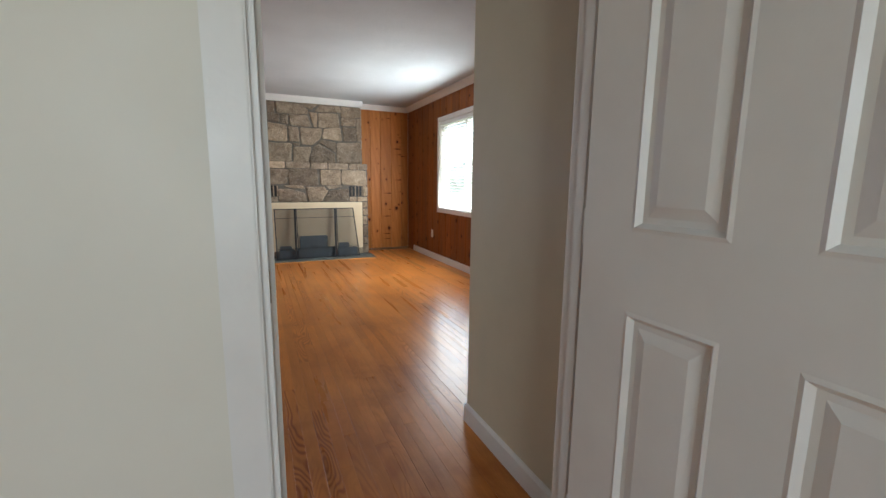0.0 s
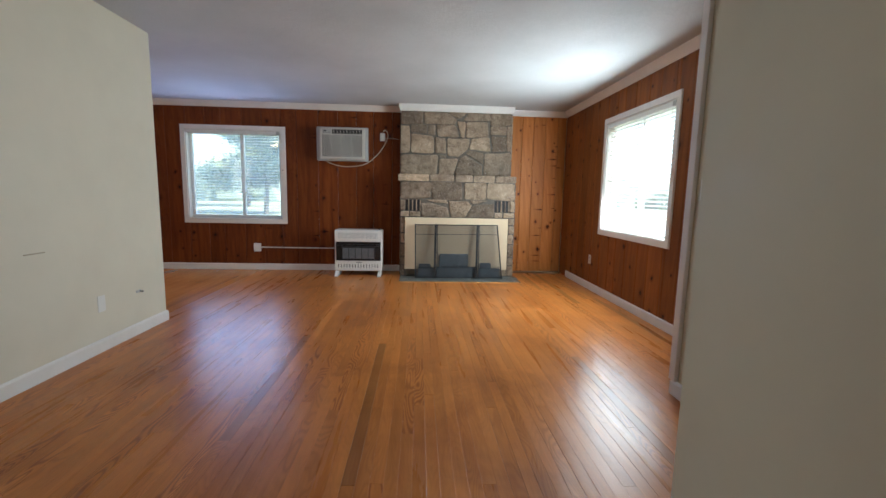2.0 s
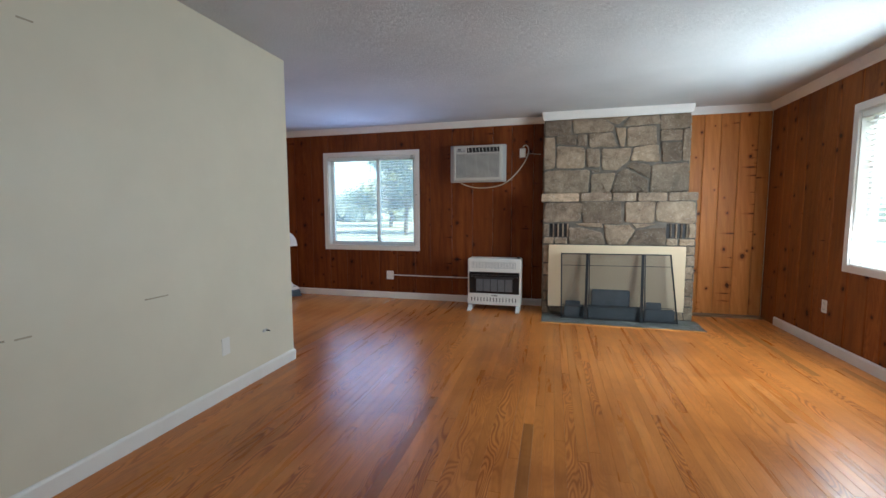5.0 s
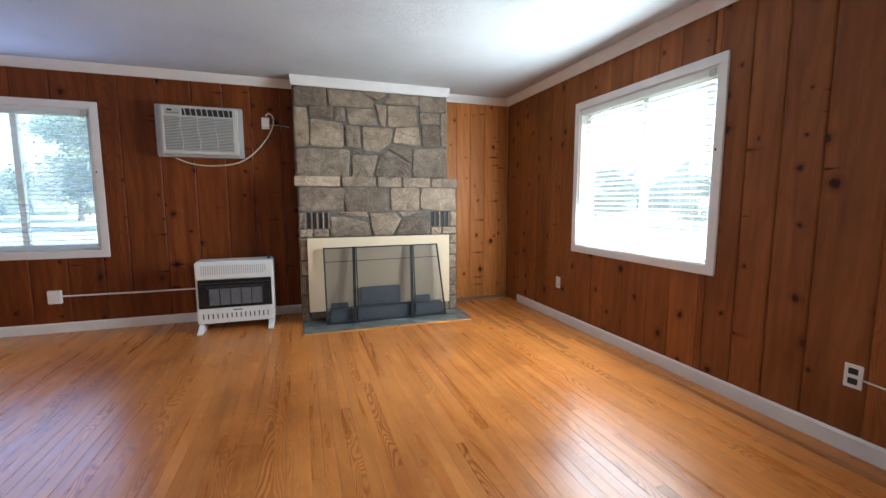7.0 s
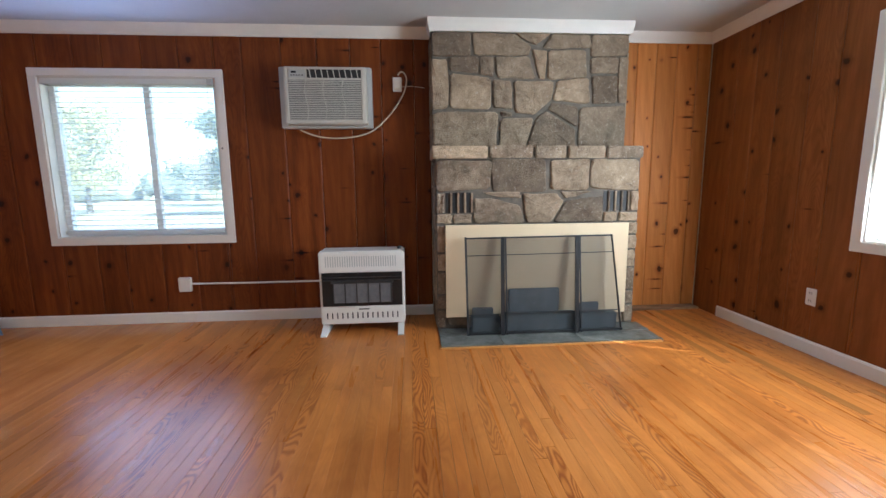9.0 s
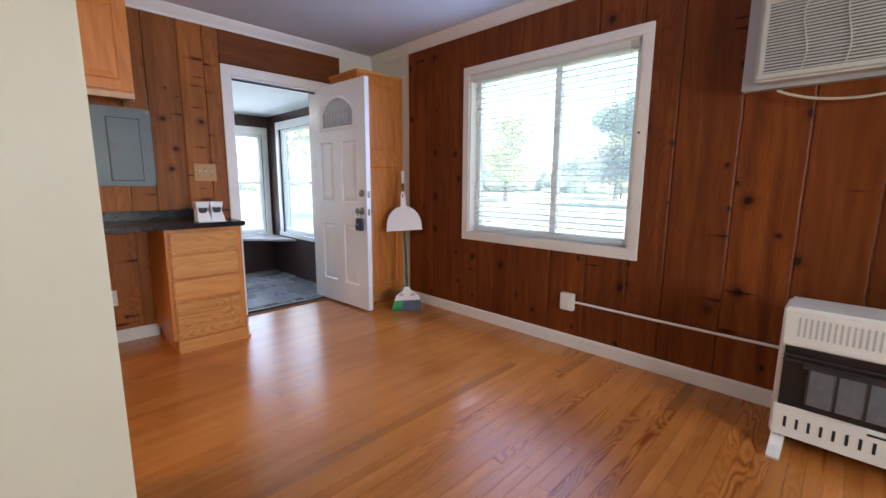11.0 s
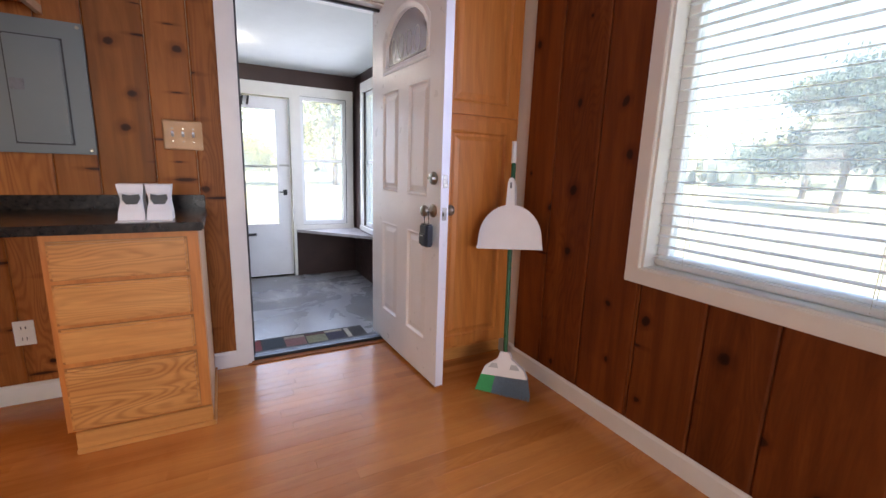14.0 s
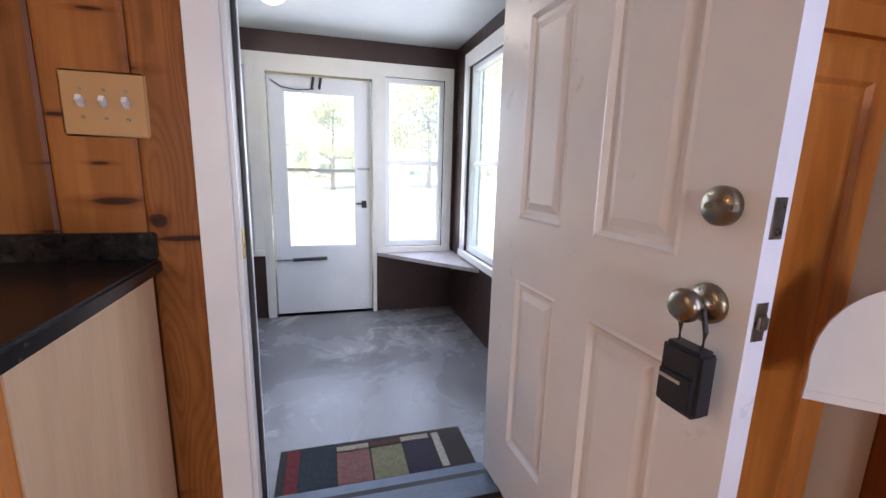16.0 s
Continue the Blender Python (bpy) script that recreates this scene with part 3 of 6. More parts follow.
def window(name, axis, o, face, out, sash, label, blind_pitch, tilt, glass):
    """A sliding vinyl window with casing, a stool and open slatted blind; out points into the room."""
    a0, a1, z0, z1 = o
    w = tagged(new(name), label, "window", kind="structure")

    def b(u0, u1, d0, d1, w0, w1):
        f0, f1 = face + out * d0, face + out * d1
        lo, hi = min(f0, f1), max(f0, f1)
        return (u0, u1, lo, hi, w0, w1) if axis == "x" else (lo, hi, u0, u1, w0, w1)

    c = 0.062
    part("casing", boxes(b(a0 - c, a1 + c, -0.004, 0.016, z1, z1 + c), b(a0 - c, a1 + c, -0.004, 0.016, z0 - c, z0), b(a0 - c, a0, -0.004, 0.016, z0, z1), b(a1, a1 + c, -0.004, 0.016, z0, z1), bevel=0.003), TRIM, w)
    part("window_sill", boxes(b(a0, a1, -0.13, 0.004, z0 - 0.004, z0 + 0.008), bevel=0.002), TRIM, w)
    part("reveal", boxes(b(a0 - 0.001, a0 + 0.012, -0.13, 0.0, z0, z1), b(a1 - 0.012, a1 + 0.001, -0.13, 0.0, z0, z1), b(a0, a1, -0.13, 0.0, z1 - 0.012, z1)), TRIM, w)
    f = 0.045
    part("window_frame", boxes(b(a0 + 0.012, a1 - 0.012, -0.125, -0.075, z0 + 0.01, z0 + 0.01 + f), b(a0 + 0.012, a1 - 0.012, -0.125, -0.075, z1 - 0.012 - f, z1 - 0.012), b(a0 + 0.012, a0 + 0.012 + f, -0.125, -0.075, z0 + 0.01 + f, z1 - 0.012 - f), b(a1 - 0.012 - f, a1 - 0.012, -0.125, -0.075, z0 + 0.01 + f, z1 - 0.012 - f), bevel=0.003), VINYL, w)
    part("mullion", boxes(b(sash - 0.024, sash + 0.024, -0.115, -0.07, z0 + 0.05, z1 - 0.05), bevel=0.003), VINYL, w)
    for p0, p1, d in ((a0 + 0.05, sash - 0.02, -0.095), (sash + 0.02, a1 - 0.05, -0.105)):
        pane = part("pane", boxes(b(p0, p1, d - 0.002, d + 0.002, z0 + 0.05, z1 - 0.05)), glass, w)
        pane.visible_shadow = False
    blind = tagged(new(name + "_blind"), "white slatted window blind, lowered with its slats open", "window blind")
    blind.name = "window_blind"
    part("headrail", boxes(b(a0 + 0.014, a1 - 0.014, -0.05, 0.004, z1 - 0.055, z1 - 0.013), bevel=0.004), BLIND, blind)
    end = a1 - 0.045 if axis == "x" else a0 + 0.045
    part("bracket", boxes(b(end - 0.024, end + 0.024, -0.045, 0.010, z1 - 0.058, z1 - 0.0125), bevel=0.004), GREYPLASTIC, blind, "grey blind bracket")
    end = a1 + 0.018 if axis == "x" else a0 - 0.018
    part("casing_screw", boxes(b(end - 0.006, end + 0.006, 0.0155, 0.019, z0 + 0.72, z0 + 0.735), bevel=0.001), IRON, w, "dark screw")
    bottom = z0 + 0.03
    part("bottom_rail", boxes(b(a0 + 0.044, a1 - 0.044, -0.045, -0.012, bottom, bottom + 0.018), bevel=0.004), BLIND, blind)
    zs, first = bottom + 0.03, None
    while zs < z1 - 0.06:
        if first is None:
            bm = bmesh.new()
            rows = []
            for u in (a0 + 0.046, a1 - 0.046):
                rows.append([])
                for k in range(5):
                    v = (k / 4 - 0.5) * 0.042
                    lift = 0.0016 * (1 - (2 * k / 4 - 1) ** 2) - v * tilt
                    q = face + out * (-0.028 + v)
                    for h in (0.0, 0.0007):
                        rows[-1].append(bm.verts.new((u, q, lift + h) if axis == "x" else (q, u, lift + h)))
            for k in range(4):
                i = 2 * k
                for j in (0, 1):
                    bm.faces.new((rows[0][i + j], rows[0][i + j + 2], rows[1][i + j + 2], rows[1][i + j]))
            first = part("slat", bm, BLIND, blind)
            first.location.z = zs
        else:
            s = bpy.data.objects.new("slat", first.data)
            scene.collection.objects.link(s)
            s.parent, s.location = blind, (0, 0, zs + random.uniform(-0.0008, 0.0008))
        zs += blind_pitch
    for u in (a0 + 0.16, (a0 + a1) / 2, a1 - 0.16):
        bm = bmesh.new()
        for d in (-0.043, -0.013):
            q = face + out * d
            rod(bm, (u, q, bottom) if axis == "x" else (q, u, bottom), (u, q, z1 - 0.05) if axis == "x" else (q, u, z1 - 0.05), 0.0008, 4)
        part("ladder_cord", bm, CORD, blind)
    u, q = (a1 - 0.07 if axis == "x" else a0 + 0.075), face - out * 0.002
    bm = bmesh.new()
    low = z0 + 0.36
    rod(bm, (u, q, low) if axis == "x" else (q, u, low), (u, q, z1 - 0.06) if axis == "x" else (q, u, z1 - 0.06), 0.0015, 6)
    rod(bm, (u, q, low - 0.035) if axis == "x" else (q, u, low - 0.035), (u, q, low) if axis == "x" else (q, u, low), 0.006, 8, 0.003)
    part("pull_cord", bm, CORD, blind)
    return w


window("window_1", "x", WIN_N, NF, -1, -2.19, "white sliding window with painted casing", 0.0415, 0.08, GLASS)
window("window_2", "y", WIN_E, EF, -1, 5.22, "white sliding window with painted casing", 0.0415, -0.22, CLEAR)

# ---- front doorway ----
front_way = tagged(new("door_frame_1"), "white painted front door frame with weather strip", "door frame", kind="structure")
d0, d1, _, dz = DOOR_W
part("casing", boxes((WF - 0.004, WF + 0.016, d0 - 0.075, d0, 0, dz + 0.075), (WF - 0.004, WF + 0.016, d0, d1 + 0.07, dz, dz + 0.075), (WF - 0.004, WF + 0.016, d1, d1 + 0.07, 0, dz), bevel=0.003), TRIM, front_way)
part("jamb", boxes((WX - 0.15, WF - 0.004, d0 - 0.001, d0 + 0.012, 0, dz), (WX - 0.15, WF - 0.004, d1 - 0.012, d1 + 0.001, 0, dz), (WX - 0.15, WF - 0.004, d0, d1, dz - 0.012, dz + 0.001)), TRIM, front_way)
part("weather_strip", boxes((WX - 0.062, WX - 0.048, d0 + 0.012, d0 + 0.024, 0.02, dz - 0.012), (WX - 0.062, WX - 0.048, d0 + 0.024, d1 - 0.012, dz - 0.026, dz - 0.012)), BLACKPLASTIC, front_way, "black rubber weather strip")
part("strike_plate", boxes((WX - 0.03, WX - 0.004, d0 + 0.0115, d0 + 0.0145, 0.88, 0.96)), BRASS, front_way, "brass strike plate")
sill = bmesh.new()
low_x, mid_x, hi_x = WX - 0.30, WX - 0.16, WX - 0.005
for q in ((d0 + 0.012), (d1 - 0.012)):
    [sill.verts.new((u, q, w)) for u, w in ((low_x, -0.124), (low_x, -0.095), (mid_x, -0.062), (mid_x, -0.02), (hi_x - 0.03, 0.024), (hi_x, 0.024), (hi_x, -0.124))]
sill.verts.ensure_lookup_table()
for k in range(7):
    sill.faces.new([sill.verts[q] for q in (k, (k + 1) % 7, 7 + (k + 1) % 7, 7 + k)])
sill.faces.new([sill.verts[k] for k in range(7)])
sill.faces.new([sill.verts[k] for k in range(13, 6, -1)])
part("threshold", sill, ALU, front_way, "scratched aluminium threshold")
part("threshold_edge", boxes((hi_x + 0.0005, hi_x + 0.004, d0 + 0.012, d1 - 0.012, -0.01, 0.0245)), BLACKPLASTIC, front_way, "black rubber edge")
part("threshold_wood", boxes((WX + 0.0, WF + 0.03, d0 - 0.02, d1 + 0.02, -0.01, 0.008), bevel=0.003), PINE_W, front_way, "stained threshold strip")


HEADER = wood("dark_header_board", "y", (0.10, 0.030, 0.008), (0.15, 0.045, 0.012), (0.2, 0.062, 0.017), 0.5, cathedral=0.2, fibre=0.14, tone=0.05, gloss=0.2)
structure("trim_header", boxes((WF - 0.002, WF + 0.011, 5.856, 6.945, 2.107, 2.361), bevel=0.002), HEADER, "", "header board")


def raised_panel(bm, u0, u1, w0, w1, depth, m, proud=0.006):
    """A recessed, fielded door panel on the plane u, w with its face towards -v, pressed into a leaf."""
    e = 0.018
    rings = [(0.0, 0.0), (0.008, 0.0025), (e, -depth), (e + 0.012, -depth), (e + 0.034, -depth + proud)]
    loops = []
    for inset, v in rings:
        loops.append([bm.verts.new(m @ Vector((u, -v, w))) for u, w in ((u0 + inset, w0 + inset), (u1 - inset, w0 + inset), (u1 - inset, w1 - inset), (u0 + inset, w1 - inset))])
    for a, b in zip(loops, loops[1:]):
        for k in range(4):
            bm.faces.new((a[k], a[(k + 1) % 4], b[(k + 1) % 4], b[k]))
    bm.faces.new(loops[-1])


def panel_face(bm, width, height, holes, m):
    """A flat door face (plane u, w) with rectangular holes left open."""
    us = sorted({0.0, width, *(v for h in holes for v in h[:2])})
    ws = sorted({0.0, height, *(v for h in holes for v in h[2:])})
    grid = {}

    def vert(u, w):
        if (u, w) not in grid:
            grid[u, w] = bm.verts.new(m @ Vector((u, 0, w)))
        return grid[u, w]

    for u0, u1 in zip(us, us[1:]):
        for w0, w1 in zip(ws, ws[1:]):
            if not any(h[0] - 1e-6 <= u0 and u1 <= h[1] + 1e-6 and h[2] - 1e-6 <= w0 and w1 <= h[3] + 1e-6 for h in holes):
                bm.faces.new((vert(u0, w0), vert(u1, w0), vert(u1, w1), vert(u0, w1)))


def leaf(name, width, height, thick, panels, holes, material, parent):
    """A panelled door leaf: u from 0 to width, v from 0 (front) to thick, w up."""
    bm = bmesh.new()
    back = Matrix.Translation((width, thick, 0)) @ Matrix.Rotation(math.pi, 4, "Z")
    for m, flip in ((Matrix.Identity(4), False), (back, True)):
        ps = [((width - b, width - a, c, d) if flip else (a, b, c, d)) for a, b, c, d in panels]
        hs = [((width - b, width - a, c, d) if flip else (a, b, c, d)) for a, b, c, d in holes]
        panel_face(bm, width, height, ps + hs, m)
        for p in ps:
            raised_panel(bm, *p, 0.009, m, 0.007)
    for a, b, c, d in ((0, 0, 0, height), (width, width, 0, height)):
        bm.faces.new([bm.verts.new(q) for q in ((a, 0, c), (a, thick, c), (a, thick, d), (a, 0, d))])
    for w in (0, height):
        bm.faces.new([bm.verts.new(q) for q in ((0, 0, w), (width, 0, w), (width, thick, w), (0, thick, w))])
    bmesh.ops.remove_doubles(bm, verts=bm.verts, dist=0.0004)
    return part(name, bm, material, parent)


def knob_set(parent, at, out, material=NICKEL):
    """A round door knob with its rose, sticking out along a direction."""
    m = Matrix.Translation(at) @ Vector(out).to_track_quat("Z", "Y").to_matrix().to_4x4()
    bm = bmesh.new()
    turned(bm, [(0.033, 0.0), (0.033, 0.006), (0.024, 0.012), (0.013, 0.016), (0.012, 0.03), (0.02, 0.036), (0.027, 0.046), (0.0275, 0.056), (0.022, 0.064), (0.009, 0.066)], m, 24)
    return part("knob", bm, material, parent, "satin nickel knob", True)


# ---- the front door, standing open ----
door_front = thing("front_door", "white six-panel entrance door with a small arched light, standing open", "door", (0, 0, 0))
door_front.matrix_world = Matrix.Translation((-4.497, 6.704, 0.018)) @ Matrix.Rotation(radians(3.0), 4, "Z")
W, H, T = 0.87, 2.035, 0.044
LIGHT = (0.17, 0.725, 1.625, 1.945)
leaf("door_leaf", W, H, T, [(0.165, 0.385, 0.965, 1.532), (0.507, 0.735, 0.965, 1.532), (0.165, 0.385, 0.205, 0.778), (0.515, 0.74, 0.205, 0.778)], [LIGHT], DOORWHITE, door_front)


def arched(u0, u1, w0, w1, n=14):
    """Outline of a light with a shallow arched head."""
    rise = 0.13
    pts = [(u0, w0), (u1, w0)]
    for k in range(n + 1):
        a = k / n
        pts.append((u1 + (u0 - u1) * a, w1 - rise + rise * math.sin(math.pi * a) ** 0.7))
    return pts


outline = arched(LIGHT[0] + 0.035, LIGHT[1] - 0.035, LIGHT[2] + 0.035, LIGHT[3] - 0.035)
mould = arched(LIGHT[0], LIGHT[1], LIGHT[2], LIGHT[3])
square = [(LIGHT[0], LIGHT[2]), (LIGHT[1], LIGHT[2])] + [(LIGHT[1] + (LIGHT[0] - LIGHT[1]) * k / 14, LIGHT[3]) for k in range(15)]
for v, lip in ((0.0, -0.010), (T, T + 0.010)):
    bm = bmesh.new()
    loops = [[bm.verts.new((u, d, w)) for u, w in ring] for ring, d in ((square, v), (mould, v), (mould, (v + lip) / 2), (arched(LIGHT[0] + 0.012, LIGHT[1] - 0.012, LIGHT[2] + 0.012, LIGHT[3] - 0.012), lip), (outline, v), (outline, T / 2))]
    for la, lb in zip(loops, loops[1:]):
        for k in range(len(la)):
            j = (k + 1) % len(la)
            bm.faces.new((la[k], la[j], lb[j], lb[k]))
    part("light_frame", bm, DOORWHITE, door_front)
bm = bmesh.new()
slab(bm, outline, Matrix.Translation((0, T / 2 - 0.003, 0)) @ Matrix.Rotation(radians(90), 4, "X"), 0.006)
pane = part("pane", bm, PALEPANE, door_front, "leaded glass light")
pane.visible_shadow = False
for k in range(4):
    u = 0.245 + 0.095 * k
    pts = []
    for j in range(17):
        a = 2 * math.pi * j / 16
        pts.append((u + 0.03 * math.sin(a) + 0.036, T / 2 - 0.008, 1.745 + 0.062 * math.cos(a)))
    part("lead_came", tube(bmesh.new(), pts, 0.0026, 6), GREYPLASTIC, pane)
part("lead_came", tube(bmesh.new(), [(0.205, T / 2 - 0.008, 1.675), (0.69, T / 2 - 0.008, 1.68)], 0.0026, 6), GREYPLASTIC, pane)
knob_set(door_front, (W - 0.065, 0, 0.906), (0, -1, 0))
knob_set(door_front, (W - 0.065, T, 0.906), (0, 1, 0))
bolt = bmesh.new()
turned(bolt, [(0.031, 0.0), (0.031, 0.012), (0.026, 0.018), (0.008, 0.02)], Matrix.Translation((W - 0.065, 0, 1.062)) @ Matrix.Rotation(radians(90), 4, "X"), 24)
part("deadbolt", bolt, NICKEL, door_front, "satin nickel deadbolt", True)
part("turn_piece", boxes((W - 0.072, W - 0.026, -0.036, -0.018, 1.057, 1.067), bevel=0.002), NICKEL, door_front)
part("latch_plate", boxes((W - 0.0005, W + 0.0015, 0.010, 0.034, 0.865, 0.925)), NICKEL, door_front)
part("latch_plate", boxes((W - 0.0005, W + 0.0015, 0.010, 0.034, 1.02, 1.08)), NICKEL, door_front)
part("latch_bolt", boxes((W, W + 0.010, 0.014, 0.029, 0.884, 0.906), bevel=0.002), NICKEL, door_front)
for w in (0.2, 1.0, 1.8):
    part("hinge", rod(bmesh.new(), (-0.006, T + 0.004, w), (-0.006, T + 0.004, w + 0.09), 0.007, 10), NICKEL, door_front)
lockbox = thing("key_lock_box", "black key lock box hanging from the front door knob", "lock box")
lockbox.matrix_world = door_front.matrix_world.copy()
part("body", boxes((W - 0.086, W - 0.014, -0.066, -0.026, 0.735, 0.845), bevel=0.007), BLACKPLASTIC, lockbox)
part("shackle", tube(bmesh.new(), [(W - 0.070, -0.046, 0.84), (W - 0.072, -0.046, 0.875), (W - 0.064, -0.046, 0.905), (W - 0.063, -0.046, 0.915), (W - 0.036, -0.046, 0.905), (W - 0.028, -0.046, 0.875), (W - 0.030, -0.046, 0.84)], 0.004), IRON, lockbox)
dial = part("dial_cover", boxes((W - 0.080, W - 0.020, -0.071, -0.066, 0.745, 0.80), bevel=0.002), BLACKPLASTIC, lockbox)
part("slide_grip", boxes((W - 0.076, W - 0.038, -0.0735, -0.071, 0.787, 0.792)), GREYPLASTIC, dial, "grey slide")

# ---- the inner doorway and its open door ----
inner_way = tagged(new("door_frame_2"), "white painted inner door frame with a worn strike plate", "door frame", kind="structure")
part("casing", boxes((0.105, 0.165, 0.932, 0.95, 0, 2.11), (0.165, 0.97, 0.932, 0.95, 2.05, 2.11), (0.105, 0.165, 1.07, 1.086, 0, 2.11), (0.165, 0.96, 1.07, 1.086, 2.05, 2.11), (0.9, 0.96, 1.07, 1.086, 0, 2.05), bevel=0.004), TRIM, inner_way)
part("jamb", boxes((0.164, 0.177, 0.95, 1.07, 0, 2.05), (0.888, 0.901, 0.95, 1.07, 0, 2.05), (0.177, 0.888, 0.95, 1.07, 2.037, 2.051)), TRIM, inner_way)
part("door_stop", boxes((0.177, 0.188, 1.0, 1.034, 0, 2.037), (0.877, 0.888, 1.0, 1.034, 0, 2.037), bevel=0.002), TRIM, inner_way)
part("strike_hole", boxes((0.1784, 0.1788, 0.969, 0.983, 0.963, 0.987)), DARK, inner_way, "dark latch hole")
part("strike_plate", boxes((0.1765, 0.1785, 0.960, 0.99, 0.948, 1.002), bevel=0.0009), plain("tarnished_brass", (0.15, 0.11, 0.06), 0.5, metal=0.7, vary=0.4, scale=40), inner_way, "tarnished brass strike plate")
door_in = thing("panel_door", "white painted six-panel interior door standing open against a wall", "door")
door_in.matrix_world = Matrix.Translation((0.868, 0.985, 0.012)) @ Matrix.Rotation(radians(-90), 4, "Z")
leaf("door_leaf", 0.76, 2.02, 0.035, [(0.135, 0.335, 1.045, 1.57), (0.45, 0.65, 1.045, 1.57), (0.135, 0.335, 1.66, 1.90), (0.45, 0.65, 1.66, 1.90), (0.135, 0.335, 0.2, 0.875), (0.45, 0.65, 0.2, 0.875)], [], DOORCREAM, door_in)
for w in (0.25, 1.0, 1.8):
    part("hinge", rod(bmesh.new(), (-0.003, 0.004, w), (-0.003, 0.004, w + 0.085), 0.0035, 10), TRIM, door_in)

# ---- closet door in the hall recess ----
closet_way = tagged(new("door_frame_3"), "white painted closet door frame", "door frame", kind="structure")
part("casing", boxes((1.953, 1.97, 2.99, 3.05, 0, 2.09), (1.953, 1.97, 2.14, 2.99, 2.03, 2.09), (1.953, 1.97, 2.14, 2.2, 0, 2.03), bevel=0.003), TRIM, closet_way)
closet = thing("closet_door", "white flush closet door with a dark knob, closed", "door")
part("door_leaf", boxes((1.985, 2.02, 2.203, 2.987, 0.02, 2.027), bevel=0.002), DOORWHITE, closet)
DARKKNOB = plain("dark_bronze", (0.05, 0.042, 0.035), 0.35, metal=0.8, vary=0.2)
knob_set(closet, (1.985, 2.92, 0.95), (-1, 0, 0), DARKKNOB)
bm = bmesh.new()
turned(bm, [(0.028, 0.0), (0.028, 0.012), (0.02, 0.02)], Matrix.Translation((1.985, 2.92, 1.12)) @ Matrix.Rotation(radians(-90), 4, "Y"), 20)
part("deadbolt", bm, DARKKNOB, closet, "", True)


# ---- fireplace ----
def set_stone(parent, corners, y_face, depth, name="stone", material=None):
    """One rough-faced stone with a polygonal outline, its front bulging towards -y."""
    ring = []
    for k in range(len(corners)):
        (ax, az), (qx, qz) = corners[k], corners[(k + 1) % len(corners)]
        for f in (0.07, 0.36, 0.64, 0.93):
            j = 0.0 if f in (0.07, 0.93) else random.uniform(-0.006, 0.006)
            ring.append((ax + (qx - ax) * f + j, az + (qz - az) * f + j))
    n = len(ring)
    mx, mz = sum(p[0] for p in ring) / n, sum(p[1] for p in ring) / n
    bm = bmesh.new()
    loops = [[bm.verts.new((x, y_face + depth, z)) for x, z in ring]]
    for shrink, back, rough in ((1.0, 0.008, 0.003), (0.95, 0.002, 0.004), (0.6, -0.001, 0.007)):
        loops.append([bm.verts.new((mx + (x - mx) * shrink, y_face + back + random.uniform(-rough, rough) * 0.6, mz + (z - mz) * shrink)) for x, z in ring])
    mid = bm.verts.new((mx, y_face + random.uniform(-0.010, 0.001), mz))
    for a, b in zip(loops, loops[1:]):
        for k in range(n):
            bm.faces.new((a[k], a[(k + 1) % n], b[(k + 1) % n], b[k]))
    for k in range(n):
        bm.faces.new((loops[-1][k], loops[-1][(k + 1) % n], mid))
    return part(name, bm, material or STONE, parent)


def block(parent, x0, x1, z0, z1, y_face, depth, name="stone", skew=0.03, tilt=(0, 0, 0, 0), material=None):
    """One rough-faced stone set in mortar, its front bulging towards -y."""
    g = 0.009
    tl, tr, bl, br = tilt
    c = [(x0 + g, z0 + g + bl), (x1 - g, z0 + g + br), (x1 - g, z1 - g + tr), (x0 + g, z1 - g + tl)]
    c = [(x + random.uniform(-skew, skew) * 0.6, z + random.uniform(-skew, skew) * 0.6) for x, z in c]
    return set_stone(parent, c, y_face, depth, name, material)


fire = thing("fireplace", "grey rubble stone fireplace with a stone mantel, opening boarded over", "fireplace")
FY, MY = 6.872, 6.838          # faces of the lower part and of the mantel
part("chimney_core", boxes((CHX0 + 0.008, CHX1 - 0.008, CHY + 0.02, NF - 0.001, 1.40, 2.345), (0.163, 1.787, FY + 0.02, NF - 0.001, 0.0, 1.36)), MORTAR, fire, "grey mortar")


def course(z0, z1, cuts, x0, x1, face, slopes=()):
    """A course of stones split at fractions of its length."""
    at = [0.0, *cuts, 1.0]
    for k, (a, b) in enumerate(zip(at, at[1:])):
        t = slopes[k] if k < len(slopes) else (0, 0, 0, 0)
        block(fire, x0 + (x1 - x0) * a, x0 + (x1 - x0) * b, z0, z1, face, 0.03, tilt=t)


cx0, cx1 = CHX0 + 0.002, CHX1 - 0.002


def laid(x0, x1, z0, z1, face, joint, *plan):
    """Stones by their corners, in hundredths of the face's width and of its height from the top, shrunk by the joint."""
    for row in plan:
        corners = [(x0 + (x1 - x0) * u / 100, z1 - (z1 - z0) * v / 100) for u, v in row]
        mx, mz = sum(p[0] for p in corners) / len(corners), sum(p[1] for p in corners) / len(corners)
        far = [max(0.02, math.hypot(x - mx, z - mz)) for x, z in corners]
        set_stone(fire, [(mx + (x - mx) * (1 - joint / d), mz + (z - mz) * (1 - joint / d)) for (x, z), d in zip(corners, far)][::-1], face, 0.03)


